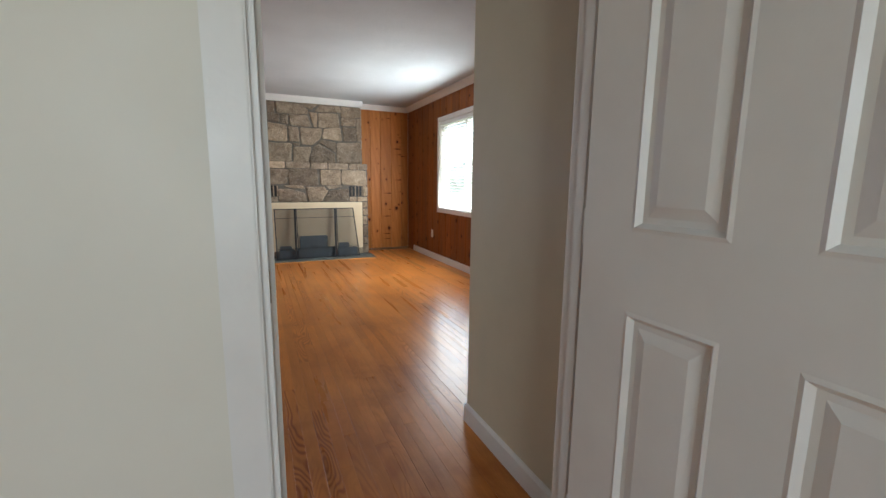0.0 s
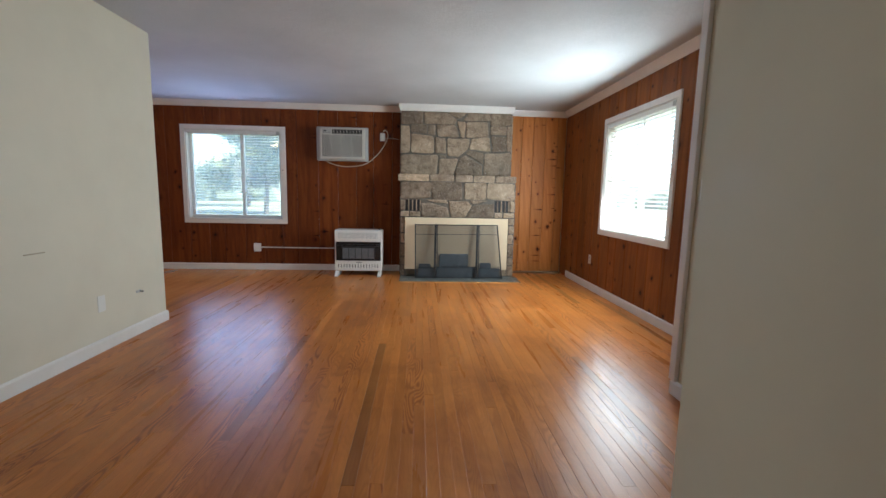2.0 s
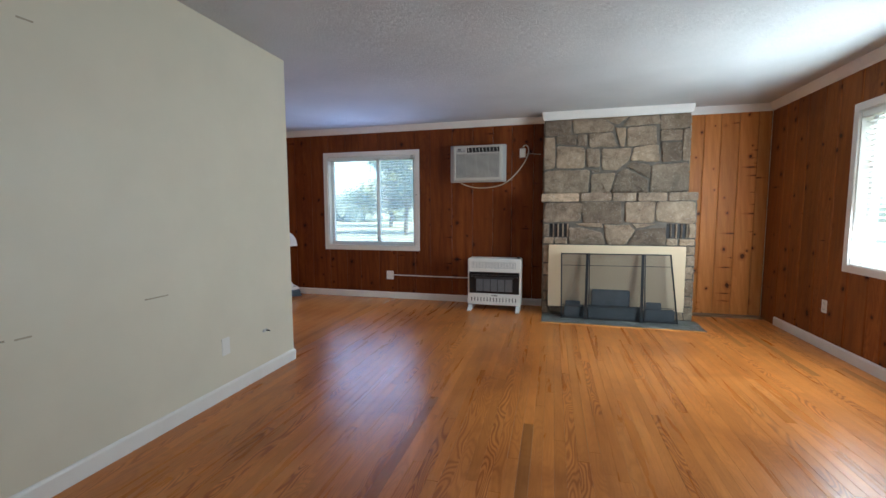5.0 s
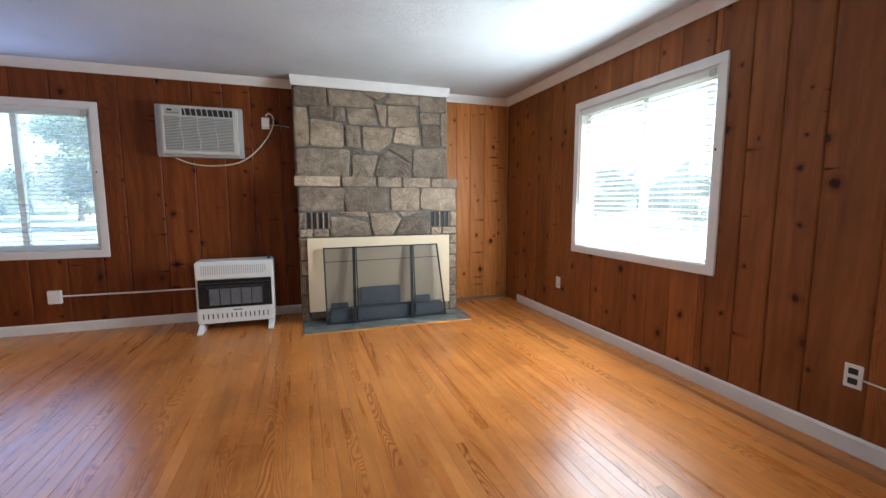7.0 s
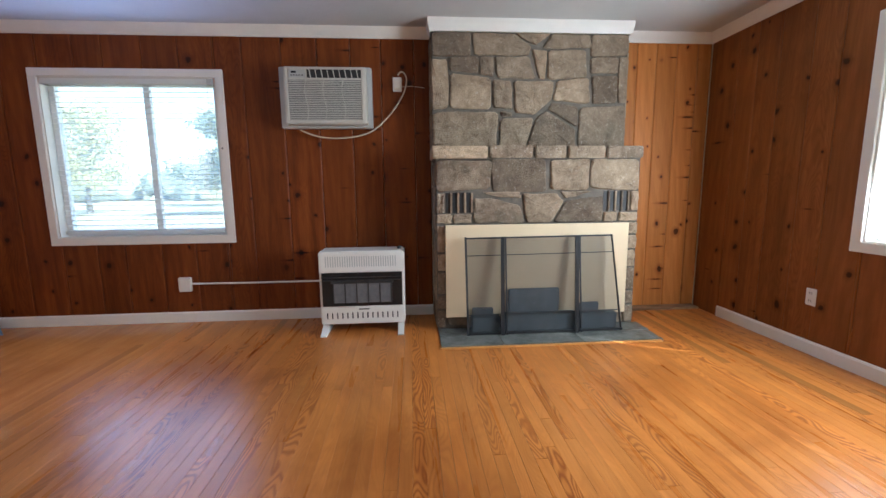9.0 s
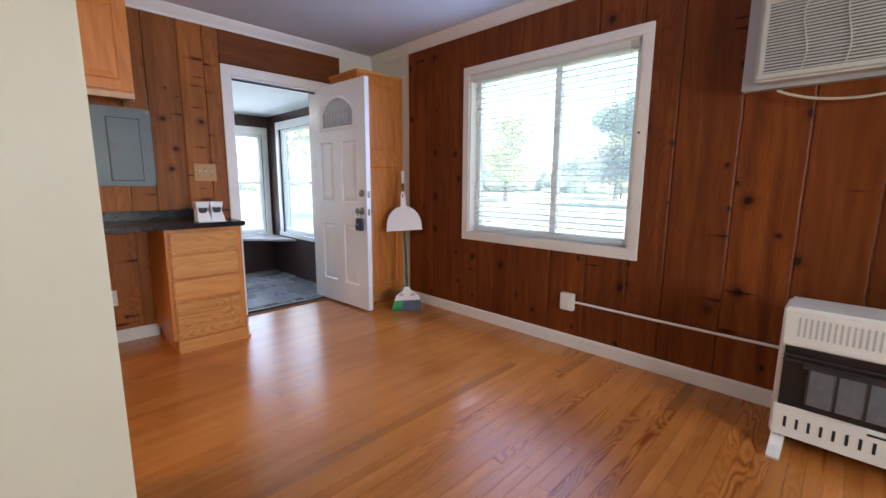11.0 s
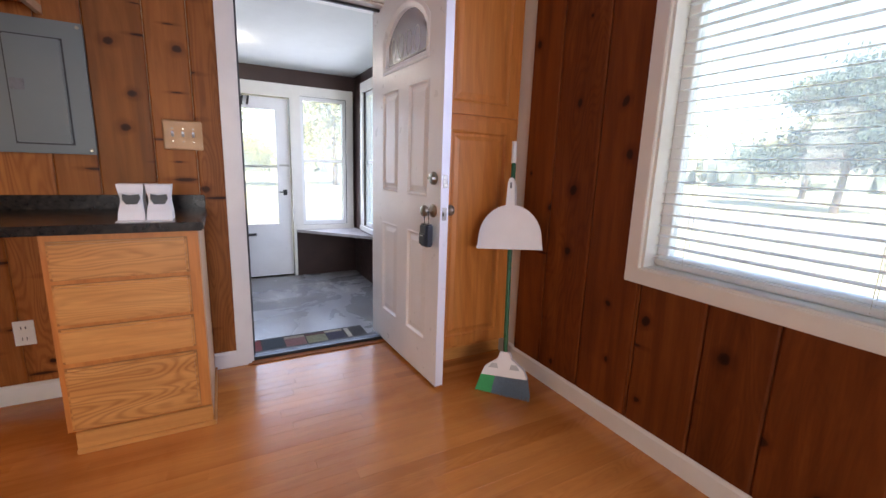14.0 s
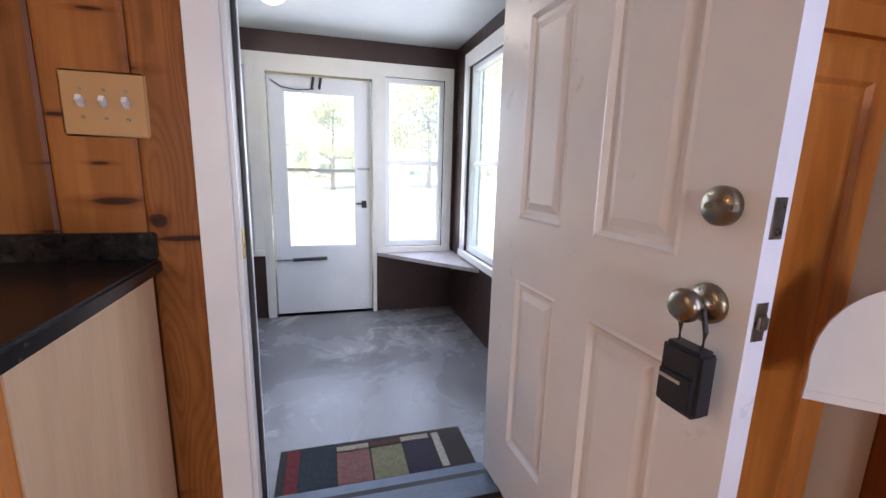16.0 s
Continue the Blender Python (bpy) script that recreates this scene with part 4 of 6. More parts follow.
laid(cx0, cx1, 1.455, 2.345, CHY, 0.0075,
     [(0, 0), (20, 0), (20, 21), (0, 21)], [(20, 0), (41, 0), (50, 11), (49, 19), (21, 20)], [(41, 0), (60, 0), (52, 11)],
     [(60, 0), (80, 0), (81, 12), (55, 13)], [(80, 0), (100, 0), (100, 18), (80, 20)])
laid(cx0, cx1, 1.455, 2.345, CHY, 0.0075,
     [(0, 22), (8, 22), (8.5, 65), (0, 67)], [(9, 21), (24, 20), (23.5, 35), (9, 33)], [(24, 20), (31, 20), (31, 38), (24, 36)],
     [(31, 20), (49, 19), (53, 39), (33, 39)], [(50, 13), (58, 14), (57, 40), (54, 39)], [(58, 14), (78, 13), (79, 38), (58, 40)],
     [(80, 20), (95, 19), (95, 34), (80, 34)], [(95, 19), (100, 18), (100, 60), (95.5, 60)])
laid(cx0, cx1, 1.455, 2.345, CHY, 0.0075,
     [(9, 34), (30, 38), (30, 66), (9, 65)], [(30.5, 39), (40, 40), (41, 66), (31, 65)], [(41, 40), (62, 40), (61, 57), (52, 71), (42, 69)],
     [(63, 40), (80, 37), (81, 61), (61, 58)], [(81, 35), (95, 35), (95, 60), (82, 61)])
laid(cx0, cx1, 1.455, 2.345, CHY, 0.0075,
     [(0, 68), (34, 67), (33, 100), (0, 100)], [(34, 67), (41, 68), (41, 72), (35, 72)], [(34.5, 73), (52, 72), (48, 100), (34, 100)],
     [(58, 66), (74, 83), (74, 100), (48, 100), (53, 72)], [(61, 59), (75, 63), (75, 82), (58.5, 65)], [(75, 63), (100, 61), (100, 100), (75, 100)])
# stones that show on the chimney's sides
for x, y0, low, high in ((CHX0, CHY + 0.032, 1.46, 2.32), (0.158, FY + 0.032, 0.02, 1.345), (CHX1, CHY + 0.032, 1.46, 2.32), (1.79, FY + 0.032, 0.02, 1.345)):
    z = low
    while z < high - 0.02:
        h = random.uniform(0.13, 0.24)
        h = high - z if high - z - h < 0.08 else h
        m = bmesh.new()
        bx(m, x - 0.006, x + 0.012, y0 + random.uniform(0.0, 0.01), NF - 0.002, z + 0.006, z + h - 0.006, 0.005)
        part("stone", m, STONE, fire)
        z += h
# mantel stones
for a, b in ((0.0, 0.265), (0.265, 0.475), (0.475, 0.63), (0.63, 0.815), (0.815, 1.0)):
    x0, x1 = 0.122 + 1.676 * a, 0.122 + 1.676 * b
    m = bmesh.new()
    bx(m, x0 + 0.009, x1 - 0.009, MY + random.uniform(0, 0.008), NF - 0.13, 1.357 + random.uniform(0, 0.004), 1.452 + random.uniform(-0.004, 0.004), 0.008)
    part("mantel_stone", m, STONE_PALE, fire)
part("mantel_joint", boxes((0.14, 1.78, MY + 0.03, NF - 0.13, 1.352, 1.445)), MORTAR, fire, "grey mortar")
course(1.105, 1.352, [0.265, 0.54, 0.755], 0.158, 1.79, FY)
laid(0.447, 1.495, 0.855, 1.105, FY, 0.007,
     [(0, 18), (18, 20), (36, 42), (40, 100), (0, 100)], [(6, 0), (36, 0), (37, 22), (20, 18)], [(37, 4), (64, 4), (70, 30), (60, 100), (41, 100), (38, 40)],
     [(66, 0), (92, 0), (80, 17), (70, 24)], [(70, 32), (84, 20), (100, 16), (100, 100), (61, 100)])
for x0, x1 in ((0.158, 0.235), (1.71, 1.79)):
    block(fire, x0, x1, 0.94, 1.105, FY, 0.03, skew=0.004, material=STONE_PALE)
for s0 in (0.235, 1.497):
    # Flat dark sheet behind the bars paints the shade of deep slots.
    part("vent_recess", boxes((s0, s0 + 0.212, FY + 0.0170, FY + 0.0199, 0.945, 1.10)), DARK, fire, "flat dark sheet shading the vent slots")
    for k in range(4):
        x = s0 + 0.034 + 0.054 * k
        m = bmesh.new()
        bx(m, x, x + 0.018, FY + 0.004, FY + 0.0168, 0.945, 1.1, 0.003)
        part("vent_brick", m, STONE, fire)
for x0, x1 in ((0.158, 0.29), (0.29, 0.447), (1.495, 1.62), (1.62, 1.79)):
    block(fire, x0, x1, 0.855, 0.942, FY, 0.03, skew=0.004, material=STONE_PALE)
for x0, x1 in ((0.158, 0.24), (1.70, 1.79)):
    z = 0.02
    while z < 0.84:
        h = min(random.choice((0.12, 0.15, 0.19)), 0.855 - z)
        h = 0.855 - z if 0.855 - z - h < 0.06 else h
        block(fire, x0, x1 + random.uniform(-0.006, 0.006), z, z + h, FY, 0.03, skew=0.004, material=STONE_PALE)
        z += h
course(0.02, 0.135, [0.3, 0.55, 0.8], 0.24, 1.70, FY)
part("cover_board", boxes((0.228, 1.69, 6.83, 6.848, 0.12, 0.852), bevel=0.0015), MDF, fire, "pale board closing the firebox")
part("board_edge", boxes((0.235, 1.685, 6.848, 6.8725, 0.13, 0.84)), MORTAR, fire)

hearth = thing("hearth", "dark grey slate hearth flush with the wooden floor", "hearth")
for (x0, x1, y0, y1) in ((0.165, 0.62, 6.5, 6.7), (0.62, 1.21, 6.495, 6.69), (1.21, 1.78, 6.49, 6.7), (0.165, 0.5, 6.7, 6.885), (0.5, 1.02, 6.695, 6.885), (1.02, 1.83, 6.7, 6.885)):
    part("slate", boxes((x0 + 0.003, x1 - 0.003, y0 + 0.003, y1 - 0.003, -0.005, 0.014 + random.uniform(-0.001, 0.0015)), bevel=0.002), SLATE, hearth)
part("grout", boxes((0.165, 1.82, 6.492, 6.884, -0.004, 0.009)), MORTAR, hearth)

part("edge_strip", boxes((0.150, 1.80, 6.462, 6.489, -0.002, 0.010), bevel=0.003), OAK_H, hearth, "worn wooden border strip")

# fire screen
screen = thing("fire_screen", "black iron fire screen frame with fine mesh, leaning at the fireplace", "fire screen")
sx = [0.385, 0.65, 1.235, 1.60]
top_y, low_y = 6.775, 6.70
for k, x in enumerate(sx):
    thick = 0.020 if k in (1, 2) else 0.010
    lean = 0.012 if k in (1, 2) else (-0.02 if k == 0 else -0.075)
    part("post", bar(bmesh.new(), (x, low_y - (0.02 if k in (1, 2) else 0), 0.015), (x + lean * (1 if k != 0 else 0.5), top_y, 0.765), thick * 1.4, thick), IRON, screen)
    if k in (1, 2):
        part("post", bar(bmesh.new(), (x + 0.034, low_y - 0.02, 0.015), (x + lean + 0.022, top_y, 0.765), 0.010, 0.010), IRON, screen)
part("rail", bar(bmesh.new(), (0.372, top_y, 0.755), (1.53, top_y, 0.762), 0.012, 0.012), IRON, screen)
part("rail", bar(bmesh.new(), (0.375, top_y - 0.01, 0.622), (1.545, top_y - 0.01, 0.632), 0.006, 0.006), IRON, screen)
part("rail", bar(bmesh.new(), (0.38, low_y - 0.004, 0.028), (1.605, low_y - 0.004, 0.03), 0.02, 0.014), IRON, screen)
part("rail", bar(bmesh.new(), (0.38, low_y + 0.012, 0.17), (1.59, low_y + 0.012, 0.18), 0.008, 0.006), IRON, screen)
mm = bmesh.new()
vs = [mm.verts.new(p) for p in ((0.383, low_y + 0.004, 0.03), (1.6, low_y + 0.004, 0.03), (1.53, top_y, 0.755), (0.375, top_y, 0.755))]
mm.faces.new(vs)
part("mesh_panel", mm, MESH, screen, "fine dark wire mesh")
logs = thing("gas_log_set", "grey concrete blocks and burner box behind the fire screen", "gas log set")
for x0, x1, y0, y1, z1 in ((0.42, 0.64, 6.735, 6.80, 0.15), (0.68, 1.24, 6.735, 6.795, 0.165), (1.28, 1.58, 6.735, 6.80, 0.15), (0.72, 1.13, 6.797, 6.826, 0.345), (0.43, 0.6, 6.802, 6.824, 0.20), (1.30, 1.46, 6.802, 6.824, 0.22)):
    part("block", boxes((x0, x1, y0, y1, 0.0145, z1), bevel=0.008), GREYLOG, logs)

# corner strip of bare boards beside the chimney
structure("trim_hearth_strip", boxes((1.84, 2.62, 7.22, 7.33, 0.0, 0.022), bevel=0.004), wood("dusty_pine", "x", (0.2, 0.11, 0.06), (0.3, 0.17, 0.09), (0.38, 0.24, 0.14), 0.8, tone=0.05), "", "floor strip")

# ---- air conditioner in the wall ----
ACWHITE = plain("aged_appliance_white", (0.56, 0.55, 0.50), 0.4, vary=0.06, scale=8)
ac = thing("air_conditioner", "white through-wall air conditioner with louvred grille", "air conditioner", (0, 0, 0))
ax0, ax1, az0, az1 = -1.075, -0.335, 1.637, 2.118
part("sleeve", boxes((ax0, ax1, 7.26, NF, az0, az1), bevel=0.006), GREYPLASTIC, ac, "off-white wall sleeve")
part("body", boxes((ax0 + 0.06, ax1 - 0.035, 7.165, 7.262, az0 + 0.018, az1 - 0.022), bevel=0.01), ACWHITE, ac)
fx0, fx1 = ax0 + 0.075, ax1 - 0.05
part("front_frame", boxes((fx0, fx1, 7.152, 7.166, az1 - 0.045, az1 - 0.03), (fx0, fx1, 7.152, 7.166, az0 + 0.028, az0 + 0.05), (fx0, fx0 + 0.022, 7.152, 7.166, az0 + 0.05, az1 - 0.045), (fx1 - 0.022, fx1, 7.152, 7.166, az0 + 0.05, az1 - 0.045), (fx0 + 0.022, fx1 - 0.022, 7.152, 7.166, az1 - 0.125, az1 - 0.11), bevel=0.003), ACWHITE, ac)
part("grille_backing", boxes((fx0 + 0.02, fx1 - 0.02, 7.1615, 7.1645, az0 + 0.048, az1 - 0.122)), plain("dark_filter", (0.14, 0.145, 0.15), 0.8, vary=0.2), ac, "grey filter")
for k in range(22):
    z = az0 + 0.054 + 0.0138 * k
    part("louvre", boxes((fx0 + 0.022, fx1 - 0.022, 7.1545, 7.1615, z, z + 0.006)), ACWHITE, ac)
for k in (0.24, 0.49, 0.75):
    x = fx0 + 0.022 + (fx1 - fx0 - 0.044) * k
    part("grille_rib", tube(bmesh.new(), [(x + 0.011 * math.sin(2 * math.pi * j / 12), 7.153, az0 + 0.05 + (az1 - az0 - 0.175) * j / 12) for j in range(13)], 0.003, 6), ACWHITE, ac)
part("outlet_backing", boxes((fx0 + 0.17, fx1 - 0.022, 7.1612, 7.1645, az1 - 0.11, az1 - 0.046)), DARK, ac, "dark air outlet")
for k in range(9):
    x = fx0 + 0.20 + 0.046 * k
    part("vane", bar(bmesh.new(), (x, 7.158, az1 - 0.108), (x - 0.01, 7.158, az1 - 0.048), 0.006 if k % 2 else 0.018, 0.006), ACWHITE, ac)
ac_panel = part("control_panel", boxes((fx0 + 0.03, fx0 + 0.155, 7.156, 7.1645, az1 - 0.107, az1 - 0.05), bevel=0.002), GREYPLASTIC, ac, "grey control panel")
for k in range(5):
    part("button", boxes((fx0 + 0.045 + 0.021 * k, fx0 + 0.057 + 0.021 * k, 7.154, 7.156, az1 - 0.095, az1 - 0.087)), DARK, ac_panel)
part("display", boxes((fx0 + 0.05, fx0 + 0.09, 7.154, 7.156, az1 - 0.075, az1 - 0.06)), BLACKGLASS, ac_panel)
plug = thing("outlet_plug", "white power plug in a wall outlet", "plug")
part("outlet_plate", boxes((-0.165, -0.09, NF - 0.006, NF, 1.945, 2.06), bevel=0.002), PLASTIC, plug)
part("plug_body", boxes((-0.158, -0.104, NF - 0.045, NF - 0.006, 1.965, 2.045), bevel=0.006), PLASTIC, plug)
hang = [Vector((x, NF - d, z)) for x, d, z in ((-0.95, 0.06, 1.66), (-0.93, 0.06, 1.625), (-0.80, 0.055, 1.575), (-0.64, 0.05, 1.558), (-0.45, 0.04, 1.58), (-0.32, 0.035, 1.635), (-0.19, 0.03, 1.755), (-0.09, 0.025, 1.90), (-0.05, 0.025, 2.01), (-0.06, 0.03, 2.075), (-0.095, 0.035, 2.095), (-0.125, 0.04, 2.06), (-0.13, 0.04, 2.03))]
cord = []
for k in range(1, len(hang) - 2):
    for j in range(5):
        f, (p0, p1, p2, p3) = j / 5, hang[k - 1:k + 3]
        cord.append(0.5 * (2 * p1 + (p2 - p0) * f + (2 * p0 - 5 * p1 + 4 * p2 - p3) * f * f + (3 * p1 - p0 - 3 * p2 + p3) * f ** 3))
tagged(obj("power_cord", tube(bmesh.new(), cord, 0.0065), CORD, True), "cream power cord drooping from the air conditioner", "power cord")
tagged(obj("thin_wire", tube(bmesh.new(), [(-0.09, NF - 0.005, 1.985), (0.0, NF - 0.005, 1.99), (0.10, NF - 0.005, 1.975)], 0.003), CORD), "thin tan wire stapled to the panelling", "wire")

# ---- gas wall heater ----
heater = thing("gas_heater", "white freestanding gas heater with a black glass front", "heater")
hx0, hx1, hy0, hy1, hz0, hz1 = -0.765, -0.097, 6.90, 7.16, 0.068, 0.655
part("body", boxes((hx0, hx1, hy0 + 0.012, hy1, hz0, hz1), bevel=0.012), PLASTIC, heater)
part("front_top", boxes((hx0 + 0.006, hx1 - 0.006, hy0, hy0 + 0.014, 0.49, hz1 - 0.006), bevel=0.006), PLASTIC, heater)
part("front_bottom", boxes((hx0 + 0.006, hx1 - 0.006, hy0, hy0 + 0.014, hz0 + 0.004, 0.215), bevel=0.006), PLASTIC, heater)
for k in range(30):
    x = hx0 + 0.055 + 0.0186 * k
    part("louvre_slot", boxes((x, x + 0.008, hy0 - 0.001, hy0 + 0.002, 0.535, 0.618)), GREYPLASTIC, heater)
part("glass_front", boxes((hx0 + 0.022, hx1 - 0.02, hy0 + 0.002, hy0 + 0.0118, 0.218, 0.487)), BLACKGLASS, heater, "black glass front")
plaque = part("firebox_back", boxes((hx0 + 0.11, hx1 - 0.10, hy0 - 0.002, hy0 + 0.0019, 0.245, 0.40)), CERAMIC, heater, "grey burner plaques")
for k in range(6):
    x = hx0 + 0.11 + 0.0906 * k
    part("plaque_rib", boxes((x - 0.004, x + 0.004, hy0 - 0.005, hy0 - 0.0021, 0.245, 0.40)), DARK, plaque)
part("guard_bar", boxes((hx0 + 0.02, hx1 - 0.02, hy0 - 0.012, hy0 - 0.004, 0.425, 0.432), (hx0 + 0.02, hx1 - 0.02, hy0 - 0.012, hy0 - 0.004, 0.448, 0.455)), BLACKPLASTIC, heater)
part("hood", boxes((hx0 + 0.09, hx1 - 0.09, hy0 - 0.008, hy0 + 0.0018, 0.402, 0.422)), BLACKPLASTIC, heater)
for k in range(15):
    x = hx0 + 0.05 + 0.0395 * k
    part("slot", boxes((x, x + 0.010, hy0 - 0.001, hy0 + 0.002, 0.118, 0.166)), DARK, heater)
part("brand_plate", boxes((-0.46, -0.38, hy0 - 0.0015, hy0 + 0.002, 0.188, 0.197)), DARK, heater)
for x in (hx0 + 0.012, hx1 - 0.058):
    bm = bmesh.new()
    prof = [(hy1 - 0.03, 0.0), (6.80, 0.0), (6.795, 0.012), (6.86, 0.03), (6.945, 0.075), (hy1 - 0.03, 0.075)]
    a = [bm.verts.new((x, y, z)) for y, z in prof]
    b = [bm.verts.new((x + 0.046, y, z)) for y, z in prof]
    bm.faces.new(a)
    bm.faces.new(list(reversed(b)))
    for k in range(len(prof)):
        j = (k + 1) % len(prof)
        bm.faces.new((a[k], a[j], b[j], b[k]))
    part("foot", bm, PLASTIC, heater)
part("control_knob", rod(bmesh.new(), (hx1 - 0.04, 7.03, hz1 - 0.002), (hx1 - 0.04, 7.03, hz1 + 0.02), 0.018, 16), BLACKPLASTIC, heater)
gas = thing("surface_conduit", "white conduit pipe from a wall box to the heater", "conduit")
part("junction_box", boxes((-2.035, -1.935, NF - 0.04, NF, 0.278, 0.40), bevel=0.005), PLASTIC, gas, "white outlet box")
part("pipe", tube(bmesh.new(), [(-1.936, NF - 0.014, 0.342), (-1.3, NF - 0.013, 0.338), (-0.7, NF - 0.013, 0.34)], 0.0085), PLASTIC, gas)
part("socket_face", boxes((-2.008, -1.962, NF - 0.043, NF - 0.039, 0.30, 0.378), bevel=0.001), PLASTIC, gas)


def outlet(name, axis, at, z, face, out, label, material=PLASTIC, w=0.072, h=0.115, duplex=True):
    e = thing(name, label, "outlet" if duplex else "wall plate")

    def b(u0, u1, d0, d1, w0, w1):
        f0, f1 = sorted((face + out * d0, face + out * d1))
        return (u0, u1, f0, f1, w0, w1) if axis == "x" else (f0, f1, u0, u1, w0, w1)

    part("plate", boxes(b(at - w / 2, at + w / 2, 0, 0.006, z - h / 2, z + h / 2), bevel=0.002), material, e)
    if duplex:
        for dz in (-0.026, 0.026):
            part("socket", boxes(b(at - 0.017, at + 0.017, 0.006, 0.009, z + dz - 0.016, z + dz + 0.016), bevel=0.004), material, e)
            part("slot", boxes(b(at - 0.009, at - 0.006, 0.0088, 0.0096, z + dz - 0.006, z + dz + 0.008), b(at + 0.006, at + 0.009, 0.0088, 0.0096, z + dz - 0.006, z + dz + 0.008)), DARK, e)
    return e


outlet("wall_outlet", "y", 6.18, 0.388, EF, -1, "white duplex outlet on the pine panelling")
o2 = outlet("wall_outlet", "y", 3.785, 0.377, EF, -1, "white outlet plate with dark sockets on the pine panelling", duplex=False)
for dz in (-0.024, 0.024):
    part("socket", boxes((EF - 0.0095, EF - 0.006, 3.766, 3.804, 0.377 + dz - 0.015, 0.377 + dz + 0.015), bevel=0.003), DARK, o2)
tagged(obj("thin_wire", tube(bmesh.new(), [(EF - 0.006, 3.75, 0.37), (EF - 0.006, 3.5, 0.35), (EF - 0.006, 3.31, 0.34)], 0.005), CORD), "cream wire running along the panelling", "wire")
outlet("wall_outlet", "y", 5.008, 0.335, WF, 1, "white duplex outlet under the counter")
outlet("blank_plate", "y", 4.02, 0.345, PX, 1, "cream blank wall plate on the partition", PLASTIC, 0.07, 0.115, False)
hook = outlet("cable_plate", "y", 4.41, 0.345, PX, 1, "small metal cable stub on the partition", GREYPLASTIC, 0.05, 0.022, False)
part("stub", rod(bmesh.new(), (PX + 0.006, 4.425, 0.345), (PX + 0.03, 4.43, 0.34), 0.006, 8), IRON, hook)
sw = outlet("light_switch", "y", 3.16, 1.22, 1.97, -1, "white light switch plate on the closet wall", PLASTIC, 0.115, 0.115, False)
part("toggle", boxes((1.952, 1.964, 3.184, 3.196, 1.205, 1.235), bevel=0.002), PLASTIC, sw)
SCUFF = plain("scuff", (0.42, 0.37, 0.27), 0.7, vary=0.2)
for y, z, w in ((3.55, 0.77, 0.07), (2.95, 0.72, 0.03), (2.86, 0.725, 0.03), (3.05, 2.02, 0.03)):
    tagged(obj("scuff_mark", boxes((PX, PX + 0.0006, y - w, y + w, z - 0.004, z + 0.004)), SCUFF), "faint scuff on the partition wall", "scuff mark", kind="stuff")

# ---- kitchen ----
def cabinet_door(parent, face, y0, y1, z0, z1, name="door"):
    """A raised-panel oak door facing +x."""
    bm = bmesh.new()
    m = Matrix.Translation((face + 0.018, y0, z0)) @ Matrix.Rotation(radians(90), 4, "Z")
    w, h, r = y1 - y0, z1 - z0, 0.055
    panel_face(bm, w, h, [(r, w - r, r, h - r)], m)
    raised_panel(bm, r, w - r, r, h - r, 0.007, m, 0.008)
    for q in (((0, 0, 0), (w, 0, 0), (w, 0.018, 0), (0, 0.018, 0)), ((0, 0, h), (w, 0, h), (w, 0.018, h), (0, 0.018, h)), ((0, 0, 0), (0, 0.018, 0), (0, 0.018, h), (0, 0, h)), ((w, 0, 0), (w, 0.018, 0), (w, 0.018, h), (w, 0, h))):
        bm.faces.new([bm.verts.new(m @ Vector(v)) for v in q])
    bmesh.ops.remove_doubles(bm, verts=bm.verts, dist=0.0004)
    return part(name, bm, OAK_V, parent)


upper = thing("wall_cabinet", "short honey oak wall cabinet with two raised-panel doors", "cabinet")
UX = -4.024
part("body", boxes((WF + 0.001, UX, 4.49, 5.225, 1.735, 2.36)), OAK_V, upper)
part("bottom_rail", boxes((UX - 0.03, UX + 0.001, 4.49, 5.225, 1.70, 1.734), (WF + 0.001, UX - 0.03, 5.205, 5.225, 1.70, 1.734)), BIRCH, upper, "pale bottom rail")
cabinet_door(upper, UX, 4.505, 4.85, 1.745, 2.33)
cabinet_door(upper, UX, 4.875, 5.215, 1.745, 2.33)
tall = thing("wall_cabinet", "tall honey oak wall cabinet with raised-panel doors", "cabinet")
part("body", boxes((WF + 0.001, UX, 3.65, 4.488, 1.40, 2.36)), OAK_V, tall)
part("side_panel", boxes((WF + 0.001, UX - 0.02, 4.4885, 4.4895, 1.40, 1.70)), BIRCH, tall, "pale side panel")
cabinet_door(tall, UX, 4.09, 4.45, 1.42, 2.33)
cabinet_door(tall, UX, 3.68, 4.06, 1.42, 2.33)

counter = thing("countertop", "dark speckled laminate countertop with a backsplash", "countertop")
part("top", boxes((WF + 0.001, -3.745, 3.3, 5.765, 0.858, 0.893), bevel=0.006), COUNTER, counter)
part("backsplash", boxes((WF + 0.001, WF + 0.02, 3.3, 5.76, 0.8935, 0.958), bevel=0.004), COUNTER, counter)

structure("trim_batten", boxes((WF, WF + 0.012, 4.27, 4.315, 0.093, 0.856), bevel=0.002), PINE_LIGHT, "", "batten")
# Darker oak that paints the shadow lines round the drawers.
OAKGAP = plain("shaded_oak_edge", (0.40, 0.165, 0.045), 0.6, vary=0.2)
drawers = thing("drawer_unit", "honey oak base unit with four drawers under the counter", "cabinet")
DX = -3.79
part("body", boxes((WF + 0.015, DX, 5.262, 5.742, 0.09, 0.857), (WF + 0.015, DX - 0.004, 5.285, 5.742, 0.0, 0.09)), OAK_V, drawers)
part("side_panel", boxes((WF + 0.016, DX - 0.03, 5.7421, 5.7455, 0.02, 0.856)), BIRCH, drawers, "pale veneer side")
